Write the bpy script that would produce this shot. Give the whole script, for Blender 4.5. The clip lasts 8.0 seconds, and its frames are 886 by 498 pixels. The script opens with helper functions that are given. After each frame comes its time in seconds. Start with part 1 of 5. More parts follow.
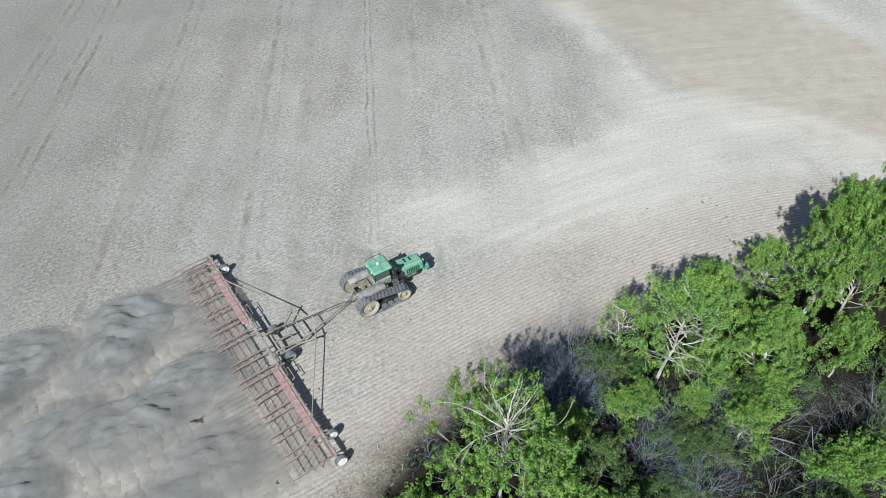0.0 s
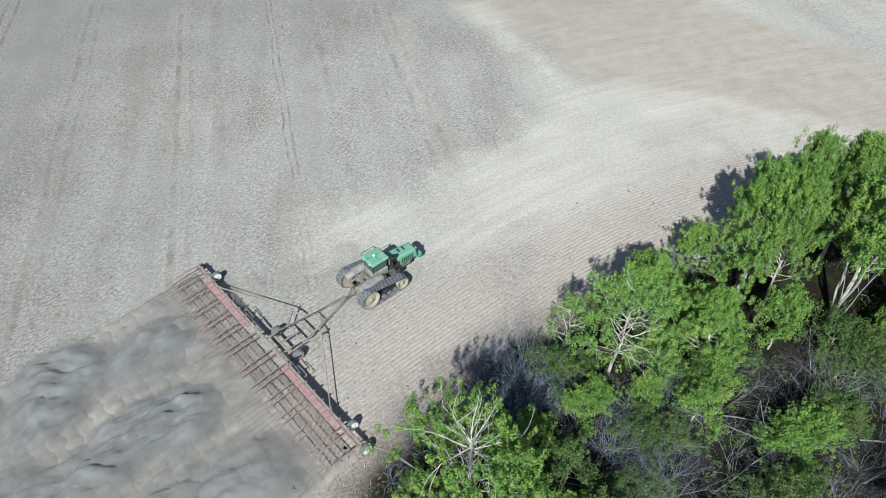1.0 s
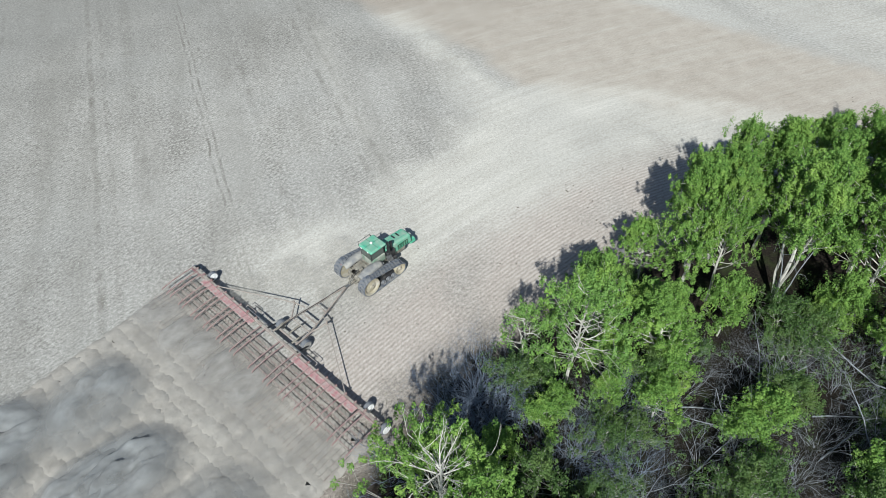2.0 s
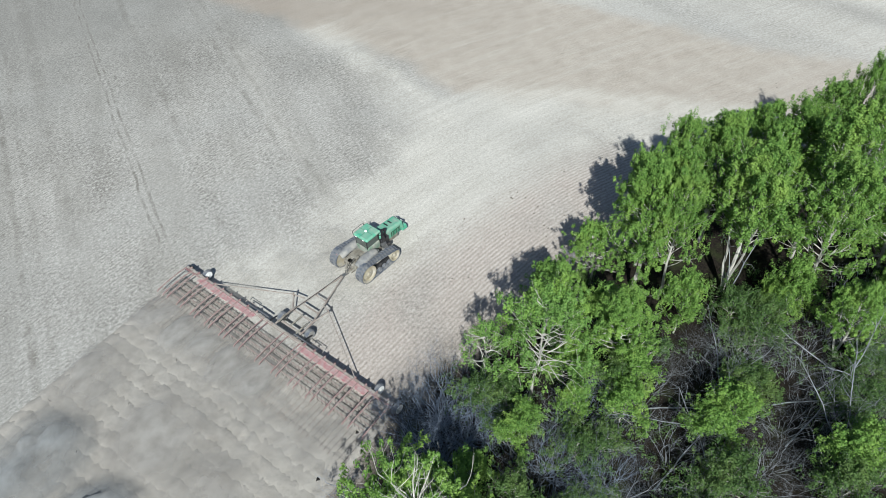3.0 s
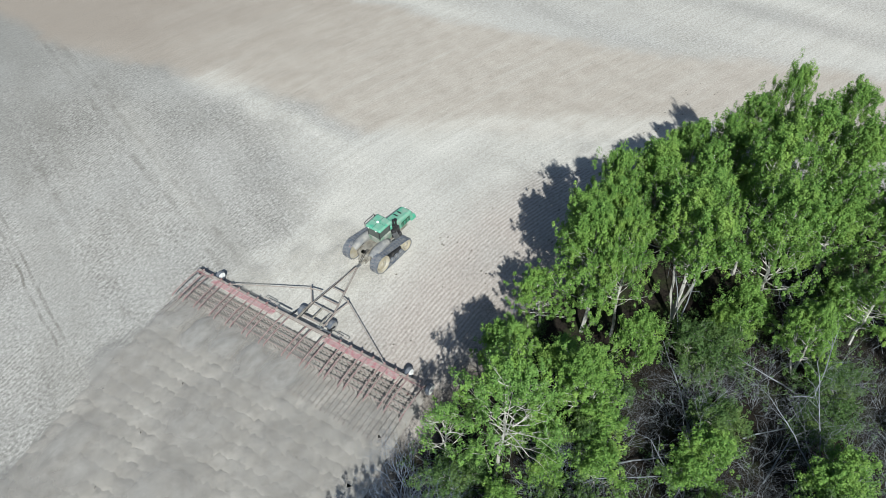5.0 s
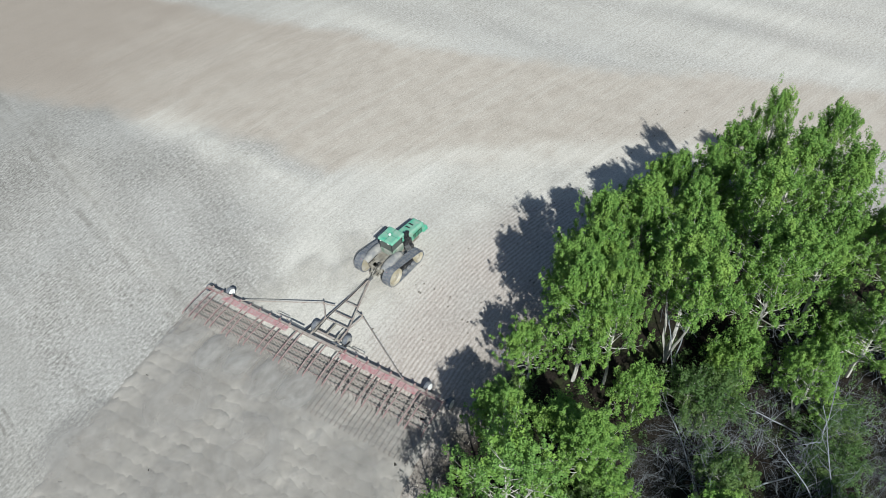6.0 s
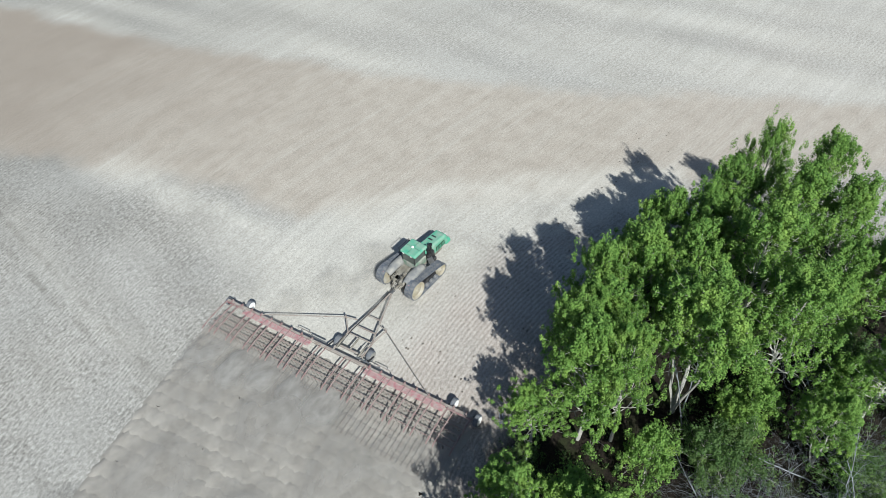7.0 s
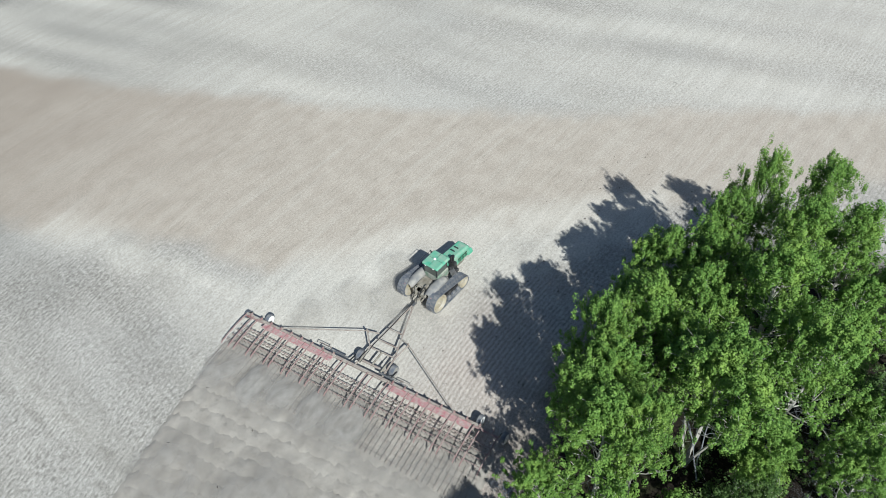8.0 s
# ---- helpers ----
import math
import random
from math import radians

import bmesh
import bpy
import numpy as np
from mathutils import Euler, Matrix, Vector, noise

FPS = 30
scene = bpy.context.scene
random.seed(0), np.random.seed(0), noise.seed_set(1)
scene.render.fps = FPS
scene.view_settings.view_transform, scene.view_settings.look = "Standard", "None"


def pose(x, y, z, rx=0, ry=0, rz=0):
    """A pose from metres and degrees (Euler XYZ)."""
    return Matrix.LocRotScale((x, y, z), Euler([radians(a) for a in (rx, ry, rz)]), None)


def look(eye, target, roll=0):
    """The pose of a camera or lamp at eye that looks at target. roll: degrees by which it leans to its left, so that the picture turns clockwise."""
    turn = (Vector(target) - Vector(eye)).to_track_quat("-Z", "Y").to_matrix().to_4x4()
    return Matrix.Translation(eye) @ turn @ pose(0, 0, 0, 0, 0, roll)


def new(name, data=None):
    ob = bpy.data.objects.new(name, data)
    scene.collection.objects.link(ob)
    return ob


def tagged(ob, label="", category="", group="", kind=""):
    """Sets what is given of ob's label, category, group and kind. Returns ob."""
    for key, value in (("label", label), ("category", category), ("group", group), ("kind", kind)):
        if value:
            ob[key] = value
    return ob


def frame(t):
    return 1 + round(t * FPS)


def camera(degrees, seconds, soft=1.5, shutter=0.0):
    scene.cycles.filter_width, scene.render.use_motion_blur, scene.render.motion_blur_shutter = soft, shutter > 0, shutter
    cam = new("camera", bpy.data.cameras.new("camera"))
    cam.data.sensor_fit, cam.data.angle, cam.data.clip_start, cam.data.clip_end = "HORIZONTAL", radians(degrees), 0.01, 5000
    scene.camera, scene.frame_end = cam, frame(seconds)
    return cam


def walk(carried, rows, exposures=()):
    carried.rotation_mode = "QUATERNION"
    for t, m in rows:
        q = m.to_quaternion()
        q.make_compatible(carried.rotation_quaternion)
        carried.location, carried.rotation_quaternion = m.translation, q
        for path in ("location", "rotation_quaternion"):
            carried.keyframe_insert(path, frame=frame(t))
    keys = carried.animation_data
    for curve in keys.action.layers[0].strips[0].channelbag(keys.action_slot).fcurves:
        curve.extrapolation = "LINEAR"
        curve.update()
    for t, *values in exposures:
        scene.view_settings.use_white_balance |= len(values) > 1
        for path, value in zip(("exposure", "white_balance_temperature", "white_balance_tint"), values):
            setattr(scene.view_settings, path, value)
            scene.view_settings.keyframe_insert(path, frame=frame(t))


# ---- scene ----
cam = camera(64.7, 8.0, soft=0.9)
PATH = [
    (0, (0.613, 0.037, 45.12), (0.541, 1.46, 43.716), -3.5),
    (0.5, (0.231, 0.734, 45.226), (0.258, 2.154, 43.818), -3.9),
    (1, (-0.098, 1.492, 45.247), (0.035, 2.905, 43.838), -4.1),
    (1.5, (-0.326, 2.155, 45.256), (-0.105, 3.557, 43.847), -4.2),
    (3, (-0.482, 5.079, 45.388), (-0.015, 6.411, 43.97), -4.5),
    (3.5, (-0.283, 6.203, 45.262), (0.245, 7.51, 43.844), -4.6),
    (4, (0.018, 7.66, 45.299), (0.604, 8.942, 43.88), -4.7),
    (5.5, (1.87, 13.801, 46.137), (2.598, 14.996, 44.707), -5.0),
    (6, (2.878, 16.465, 46.306), (3.654, 17.628, 44.876), -5.1),
    (6.5, (3.77, 18.996, 46.545), (4.586, 20.128, 45.112), -5.1),
    (7, (5.069, 21.692, 46.631), (5.922, 22.797, 45.199), -5.4),
    (7.5, (6.467, 24.123, 46.688), (7.351, 25.199, 45.253), -5.8),
    (8, (7.89, 27.016, 46.878), (8.82, 28.045, 45.438), -6.2),
]
walk(cam, [(t, look(eye, target, roll)) for t, eye, target, roll in PATH], [(0.0, 0.43, 5950, 4), (8.0, 0.43, 5950, 4)])


# ---- world, sun ----
SUN_AZ, SUN_EL = radians(248.5), radians(41.5)      # where the sun stands, from +x towards +y
world = bpy.data.worlds.new("sky")
scene.world = world
world.use_nodes = True
wn = world.node_tree
sky = wn.nodes.new("ShaderNodeTexSky")
sky.sky_type, sky.sun_disc = "NISHITA", False
sky.sun_elevation, sky.sun_rotation = SUN_EL, math.pi / 2 - SUN_AZ
wn.nodes["Background"].inputs["Strength"].default_value = 0.059
wn.links.new(sky.outputs[0], wn.nodes["Background"].inputs["Color"])
sun = new("sun", bpy.data.lights.new("sun", "SUN"))
sun.data.energy, sun.data.angle, sun.data.color = 5.0, radians(0.55), (1.0, 0.955, 0.89)
to_sun = Vector((math.cos(SUN_AZ) * math.cos(SUN_EL), math.sin(SUN_AZ) * math.cos(SUN_EL), math.sin(SUN_EL)))
sun.matrix_basis = look(to_sun * 200, (0, 0, 0))

# ---- the ways of tractor and cultivator ----
PX, PY = (0.003125, 0.0044, 4.958, -7.022), (-0.01188, -0.0225, 3.0757, 40.6585)
HITCH, TONGUE = 2.9, 7.5


def way(t):
    """Tractor's place and heading; straight before the start and after the end."""
    u = min(max(t, 0.0), 8.0)
    x, y = np.polyval(PX, u), np.polyval(PY, u)
    vx, vy = np.polyval(np.polyder(PX), u), np.polyval(np.polyder(PY), u)
    return x + vx * (t - u), y + vy * (t - u), math.atan2(vy, vx)


def tow(t):
    """Cultivator's place and heading, drawn by the hitch."""
    u = max(t, 0.0)
    x, y, a = way(u)
    hx, hy = x - HITCH * math.cos(a), y - HITCH * math.sin(a)
    cx = np.polyval((0.0043295, 0.0007576, 4.69582, -15.3845), u)
    cy = np.polyval((-0.008654, -0.001109, 3.173914, 35.01659), u)
    b = math.atan2(hy - cy, hx - cx)
    px, py = hx - TONGUE * math.cos(b), hy - TONGUE * math.sin(b)
    return px + 5.67 * math.cos(b) * (t - u), py + 5.67 * math.sin(b) * (t - u), b


# ---- materials ----
def material(name):
    m = bpy.data.materials.new(name)
    m.use_nodes = True
    return m, m.node_tree, m.node_tree.nodes["Principled BSDF"]


def node(nt, kind, **values):
    n = nt.nodes.new(kind)
    for k, v in values.items():
        n.inputs[k.replace("_", " ")].default_value = v
    return n


def math_node(nt, op, a, b=None, c=None, clamp=False):
    n = nt.nodes.new("ShaderNodeMath")
    n.operation, n.use_clamp = op, clamp
    for i, v in enumerate((a, b, c)):
        if v is None:
            continue
        if isinstance(v, (int, float)):
            n.inputs[i].default_value = v
        else:
            nt.links.new(v, n.inputs[i])
    return n.outputs[0]


def mix(nt, f, a, b, how="MIX"):
    n = nt.nodes.new("ShaderNodeMix")
    n.data_type, n.blend_type = "RGBA", how
    for i, v in ((0, f), (6, a), (7, b)):
        if isinstance(v, (int, float)):
            n.inputs[i].default_value = v
        elif isinstance(v, tuple):
            n.inputs[i].default_value = (*v, 1.0)
        else:
            nt.links.new(v, n.inputs[i])
    return n.outputs[2]


def noise_tex(nt, scale, detail=4.0, vector=None, rough=0.55, stretch=None):
    n = node(nt, "ShaderNodeTexNoise", Scale=scale, Detail=detail, Roughness=rough)
    if vector is not None:
        if stretch:
            mp = nt.nodes.new("ShaderNodeMapping")
            mp.inputs["Scale"].default_value = stretch
            nt.links.new(vector, mp.inputs["Vector"])
            vector = mp.outputs[0]
        nt.links.new(vector, n.inputs["Vector"])
    return n.outputs["Fac"]


def ramp(nt, f, lo, hi):
    n = nt.nodes.new("ShaderNodeMapRange")
    n.inputs["From Min"].default_value, n.inputs["From Max"].default_value = lo, hi
    nt.links.new(f, n.inputs["Value"])
    return n.outputs[0]


def bump(nt, shader, height, strength, distance):
    n = node(nt, "ShaderNodeBump", Strength=strength, Distance=distance)
    nt.links.new(height, n.inputs["Height"])
    nt.links.new(n.outputs[0], shader.inputs["Normal"])


DUST = (0.36, 0.34, 0.30)


def coated(name, base, rough=0.5, metal=0.0, dust=0.35, scale=2.0, relief=0.01):
    """Paint, steel or rubber with grime and field dust over it in patches, more on upward faces' open ground."""
    m, nt, sh = material(name)
    co = nt.nodes.new("ShaderNodeTexCoord").outputs["Object"]
    big, fine = noise_tex(nt, scale, 3, co), noise_tex(nt, scale * 14, 4, co)
    shade = mix(nt, math_node(nt, "MULTIPLY", fine, 0.5), base, tuple(c * 0.6 for c in base))
    cover = ramp(nt, math_node(nt, "ADD", math_node(nt, "MULTIPLY", big, 0.7), math_node(nt, "MULTIPLY", fine, 0.3)), 0.62 - dust * 0.5, 0.95 - dust * 0.4)
    nt.links.new(mix(nt, math_node(nt, "MULTIPLY", cover, min(1.0, dust * 1.6)), shade, DUST), sh.inputs["Base Color"])
    nt.links.new(math_node(nt, "ADD", math_node(nt, "MULTIPLY", cover, 0.9 - rough), rough), sh.inputs["Roughness"])
    sh.inputs["Metallic"].default_value = metal
    bump(nt, sh, fine, 0.3, relief)
    return m


GREEN = coated("green_paint", (0.05, 0.36, 0.22), 0.45, 0, 0.50, 1.6)
DARK_GREEN = coated("dark_green_grille", (0.01, 0.06, 0.03), 0.5, 0, 0.2)
BLACK = coated("black_paint", (0.02, 0.02, 0.022), 0.45, 0, 0.22)
DUSTY_DECK = coated("dusty_deck", (0.17, 0.172, 0.175), 0.8, 0, 0.52)
RUBBER = coated("dusty_rubber", (0.075, 0.088, 0.115), 0.85, 0, 0.42)
DUSTY_GREEN = coated("dust_coated_green_paint", (0.06, 0.16, 0.10), 0.6, 0, 0.68)
YELLOW = coated("dusty_yellow_paint", (0.30, 0.25, 0.14), 0.7, 0, 0.68)
STEEL = coated("bare_steel", (0.30, 0.30, 0.30), 0.4, 0.8, 0.35)
RED = coated("faded_red_paint", (0.36, 0.085, 0.115), 0.6, 0, 0.66, 3.0)
DULL_RED = coated("dusty_red_steel", (0.20, 0.085, 0.088), 0.7, 0, 0.56)
RUST = coated("rusty_brown_steel", (0.20, 0.145, 0.125), 0.75, 0.0, 0.62)
WHITE = coated("white_paint", (0.78, 0.78, 0.76), 0.4, 0, 0.12)
HYDRAULIC = coated("oily_brown_metal", (0.14, 0.12, 0.085), 0.6, 0.2, 0.6)
GLASS, gt, gs = material("cab_glass")
gs.inputs["Base Color"].default_value = (0.12, 0.14, 0.125, 1)
gs.inputs["Roughness"].default_value = 0.22
gs.inputs["Transmission Weight"].default_value = 0.35


WAYS = ((-55.9, 0.32, 0.7), (-54.3, 0.26, 0.5), (-50.2, 0.26, 0.8), (-48.6, 0.26, 0.8), (-37.3, 0.30, 0.55), (-35.7, 0.25, 0.35), (-30.0, 1.1, 0.22), (-23.9, 0.30, 0.6),
        (-22.3, 0.25, 0.35), (-19.0, 0.7, 0.3), (-11.75, 0.13, 0.8), (-11.0, 0.13, 0.8), (-5.6, 0.4, 0.4), (3.2, 0.3, 0.45), (4.9, 0.3, 0.4))


def soil_material():
    """The field: rows of stubble, old wheel ways, bare and dust-pale ground, leaf litter darkened for the trees' shade.
    """
    m, nt, sh = material("field_soil")
    pos = nt.nodes.new("ShaderNodeNewGeometry").outputs["Position"]

    def attr(name):
        a = nt.nodes.new("ShaderNodeAttribute")
        a.attribute_name = name
        return a.outputs["Fac"]
    u, along = attr("across"), attr("along")
    bare, pale, wood, margin = attr("bare"), attr("pale"), attr("wood"), attr("margin")
    uv = nt.nodes.new("ShaderNodeCombineXYZ")
    nt.links.new(u, uv.inputs[0]), nt.links.new(along, uv.inputs[1])
    uv = uv.outputs[0]
    broad = noise_tex(nt, 0.06, 5, pos)
    mid = noise_tex(nt, 0.45, 5, pos, 0.6)
    grit = noise_tex(nt, 5.0, 5, pos, 0.7)
    fleck = noise_tex(nt, 11.0, 3, pos, 0.6)
    straw = noise_tex(nt, 1.0, 5, uv, 0.7, (5.0, 1.5, 1.0))
    worm = noise_tex(nt, 3.2, 4, pos, 0.65)
    streak = noise_tex(nt, 1.0, 3, uv, 0.6, (1.1, 0.06, 1.0))
    bands = noise_tex(nt, 1.0, 3, pos, 0.5, (0.30, 0.025, 1.0))
    wob = math_node(nt, "MULTIPLY_ADD", noise_tex(nt, 0.4, 2, pos), 0.16, u)
    rows = math_node(nt, "MULTIPLY_ADD", math_node(nt, "SINE", math_node(nt, "MULTIPLY", wob, 2 * math.pi / 0.37)), 0.5, 0.5)
    dash = math_node(nt, "MULTIPLY", rows, ramp(nt, noise_tex(nt, 1.0, 4, uv, 0.6, (2.7, 0.7, 1.0)), 0.30, 0.58))
    rowed = ramp(nt, noise_tex(nt, 0.09, 3, pos), 0.34, 0.58)
    litter_mix = math_node(nt, "MULTIPLY_ADD", worm, 0.55, math_node(nt, "MULTIPLY", straw, 0.45))
    stub = mix(nt, ramp(nt, litter_mix, 0.41, 0.60), (0.14, 0.129, 0.113), (0.405, 0.387, 0.355))
    stub = mix(nt, math_node(nt, "MULTIPLY", math_node(nt, "MULTIPLY", dash, rowed), 0.55), stub, (0.45, 0.43, 0.39))
    stub = mix(nt, math_node(nt, "MULTIPLY", ramp(nt, bands, 0.47, 0.66), 0.45), stub, (0.205, 0.192, 0.168))
    stub = mix(nt, math_node(nt, "MULTIPLY", ramp(nt, broad, 0.45, 0.7), 0.35), stub, (0.35, 0.345, 0.325))
    stub = mix(nt, math_node(nt, "MULTIPLY", math_node(nt, "MULTIPLY", ramp(nt, noise_tex(nt, 1.0, 4, pos, 0.6, (0.11, 0.05, 1.0)), 0.52, 0.66), ramp(nt, worm, 0.62, 0.40)), 0.6), stub, (0.14, 0.13, 0.115))
    field_tone = attr("field_tone")
    # straw goes darker towards the left and far end of the field
    stub = mix(nt, math_node(nt, "MULTIPLY", math_node(nt, "POWER", math_node(nt, "SUBTRACT", 1.0, field_tone), 1.5), 0.6), stub, (0.19, 0.183, 0.167))
    # whitish veil of haze put into the straw's colour, away from the left
    stub = mix(nt, math_node(nt, "MULTIPLY", math_node(nt, "MULTIPLY", ramp(nt, field_tone, 0.5, 1.0), ramp(nt, noise_tex(nt, 1.0, 3, pos, 0.5, (0.13, 0.03, 1.0)), 0.30, 0.66)), 0.34), stub, (0.42, 0.404, 0.375))
    # old wheel ways: narrow pressed lines with a paler shoulder
    lane = math_node(nt, "MULTIPLY_ADD", noise_tex(nt, 0.12, 5, pos, 0.65), 1.4, attr("lane"))
    worn = math_node(nt, "MULTIPLY", ramp(nt, noise_tex(nt, 0.5, 4, pos), 0.38, 0.62), ramp(nt, noise_tex(nt, 0.08, 2, pos), 0.3, 0.55))
    for x0, wide, deep in WAYS:
        off = math_node(nt, "ABSOLUTE", math_node(nt, "SUBTRACT", lane, x0 + 0.7))
        line = math_node(nt, "MULTIPLY", math_node(nt, "MULTIPLY", ramp(nt, off, wide * 1.5, wide * 0.5), worn), deep)
        rim = math_node(nt, "MULTIPLY", math_node(nt, "MULTIPLY", ramp(nt, math_node(nt, "ABSOLUTE", math_node(nt, "SUBTRACT", off, wide * 1.9)), wide * 0.8, 0.0), worn), deep * 0.3)
        stub = mix(nt, rim, stub, (0.40, 0.385, 0.35))
        stub = mix(nt, line, stub, (0.135, 0.123, 0.105))
    earth = mix(nt, ramp(nt, mid, 0.3, 0.7), (0.325, 0.286, 0.24), (0.395, 0.354, 0.303))
    earth = mix(nt, math_node(nt, "MULTIPLY", ramp(nt, streak, 0.45, 0.7), 0.4), earth, (0.44, 0.41, 0.36))
    earth = mix(nt, math_node(nt, "MULTIPLY", math_node(nt, "SUBTRACT", 1.0, field_tone), 0.8), earth, (0.245, 0.208, 0.172))
    earth = mix(nt, math_node(nt, "MULTIPLY", ramp(nt, noise_tex(nt, 1.0, 4, uv, 0.7, (4.0, 0.45, 1.0)), 0.52, 0.68), 0.30), earth, (0.19, 0.165, 0.14))
    col = mix(nt, bare, stub, earth)
    redd = mix(nt, ramp(nt, litter_mix, 0.38, 0.62), (0.275, 0.236, 0.205), (0.41, 0.363, 0.322))
    redd = mix(nt, math_node(nt, "MULTIPLY", math_node(nt, "MULTIPLY", dash, math_node(nt, "MULTIPLY_ADD", rowed, 0.6, 0.4)), 0.62), redd, (0.555, 0.50, 0.45))
    redd = mix(nt, math_node(nt, "MULTIPLY", math_node(nt, "MULTIPLY", ramp(nt, rows, 0.35, 0.0), rowed), 0.25), redd, (0.235, 0.195, 0.168))
    col = mix(nt, math_node(nt, "MULTIPLY", margin, 0.9), col, redd)
    dusty = mix(nt, ramp(nt, streak, 0.35, 0.7), (0.46, 0.433, 0.382), (0.56, 0.533, 0.48))
    dusty = mix(nt, math_node(nt, "MULTIPLY", ramp(nt, litter_mix, 0.55, 0.42), 0.22), dusty, (0.32, 0.30, 0.262))
    col = mix(nt, math_node(nt, "MULTIPLY", pale, 0.8), col, dusty)
    # weedy brown soil beside the wood, with shade there also put into its colour
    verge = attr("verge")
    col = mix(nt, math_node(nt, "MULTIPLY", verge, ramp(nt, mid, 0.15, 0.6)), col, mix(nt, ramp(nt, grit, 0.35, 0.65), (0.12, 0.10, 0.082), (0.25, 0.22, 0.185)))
    # leaf litter taken near black: the shade between the stems is in its colour
    shaded_litter = mix(nt, ramp(nt, grit, 0.35, 0.65), (0.007, 0.006, 0.005), (0.024, 0.019, 0.014))
    shaded_litter = mix(nt, ramp(nt, mid, 0.5, 0.72), shaded_litter, (0.028, 0.036, 0.013))
    col = mix(nt, wood, col, shaded_litter)
    col = mix(nt, 0.38, col, mix(nt, ramp(nt, math_node(nt, "MULTIPLY_ADD", fleck, 0.5, math_node(nt, "MULTIPLY", grit, 0.5)), 0.33, 0.67), (0.05, 0.05, 0.05), (0.95, 0.95, 0.95)), "OVERLAY")
    nt.links.new(col, sh.inputs["Base Color"])
    sh.inputs["Roughness"].default_value = 0.95
    sh.inputs["Specular IOR Level"].default_value = 0.15
    soft = math_node(nt, "SUBTRACT", 1.0, math_node(nt, "MAXIMUM", math_node(nt, "MULTIPLY", bare, 0.85), math_node(nt, "MULTIPLY", pale, 0.6)))
    height = math_node(nt, "ADD", math_node(nt, "MULTIPLY", math_node(nt, "ADD", math_node(nt, "MULTIPLY", dash, 0.4), math_node(nt, "MULTIPLY", litter_mix, 1.8)), soft), math_node(nt, "MULTIPLY", grit, 0.4))
    bump(nt, sh, height, 0.4, 0.04)
    return m


def tilled_material():
    m, nt, sh = material("tilled_soil")
    pos = nt.nodes.new("ShaderNodeNewGeometry").outputs["Position"]
    clod, lump, broad = noise_tex(nt, 3.5, 5, pos, 0.7), noise_tex(nt, 0.7, 4, pos, 0.6), noise_tex(nt, 0.12, 3, pos)
    col = mix(nt, ramp(nt, lump, 0.3, 0.7), (0.25, 0.23, 0.203), (0.32, 0.299, 0.267))
    col = mix(nt, math_node(nt, "MULTIPLY", ramp(nt, clod, 0.55, 0.75), 0.5), col, (0.15, 0.135, 0.115))
    col = mix(nt, math_node(nt, "MULTIPLY", ramp(nt, broad, 0.45, 0.65), 0.4), col, (0.34, 0.316, 0.28))
    nt.links.new(col, sh.inputs["Base Color"])
    sh.inputs["Roughness"].default_value = 0.95
    sh.inputs["Specular IOR Level"].default_value = 0.1
    bump(nt, sh, math_node(nt, "ADD", clod, math_node(nt, "MULTIPLY", lump, 1.5)), 0.4, 0.09)
    return m


def leaf_material(name, dark, light, yellow):
    m, nt, sh = material(name)
    geo = nt.nodes.new("ShaderNodeNewGeometry")
    rnd = geo.outputs["Random Per Island"]
    obj = nt.nodes.new("ShaderNodeObjectInfo").outputs["Random"]
    patch = noise_tex(nt, 0.5, 2, geo.outputs["Position"])
    col = mix(nt, rnd, dark, light)
    col = mix(nt, ramp(nt, patch, 0.5, 0.72), col, yellow)
    col = mix(nt, math_node(nt, "MULTIPLY", obj, 0.25), col, light)
    nt.links.new(col, sh.inputs["Base Color"])
    sh.inputs["Roughness"].default_value = 0.6
    sh.inputs["Specular IOR Level"].default_value = 0.2
    tr = nt.nodes.new("ShaderNodeBsdfTranslucent")
    nt.links.new(mix(nt, 0.4, col, light), tr.inputs["Color"])
    ms = nt.nodes.new("ShaderNodeMixShader")
    ms.inputs[0].default_value = 0.3
    nt.links.new(sh.outputs[0], ms.inputs[1]), nt.links.new(tr.outputs[0], ms.inputs[2])
    nt.links.new(ms.outputs[0], nt.nodes["Material Output"].inputs["Surface"])
    return m


def bark_material(name, light, dark, mark):
    m, nt, sh = material(name)
    pos = nt.nodes.new("ShaderNodeNewGeometry").outputs["Position"]
    a, b = noise_tex(nt, 2.2, 4, pos, 0.6, (1, 1, 0.35)), noise_tex(nt, 14, 3, pos)
    col = mix(nt, ramp(nt, a, 0.35, 0.65), light, dark)
    col = mix(nt, math_node(nt, "MULTIPLY", ramp(nt, b, 0.6, 0.7), 0.7), col, mark)
    nt.links.new(col, sh.inputs["Base Color"])
    sh.inputs["Roughness"].default_value = 0.85
    bump(nt, sh, b, 0.4, 0.02)
    return m


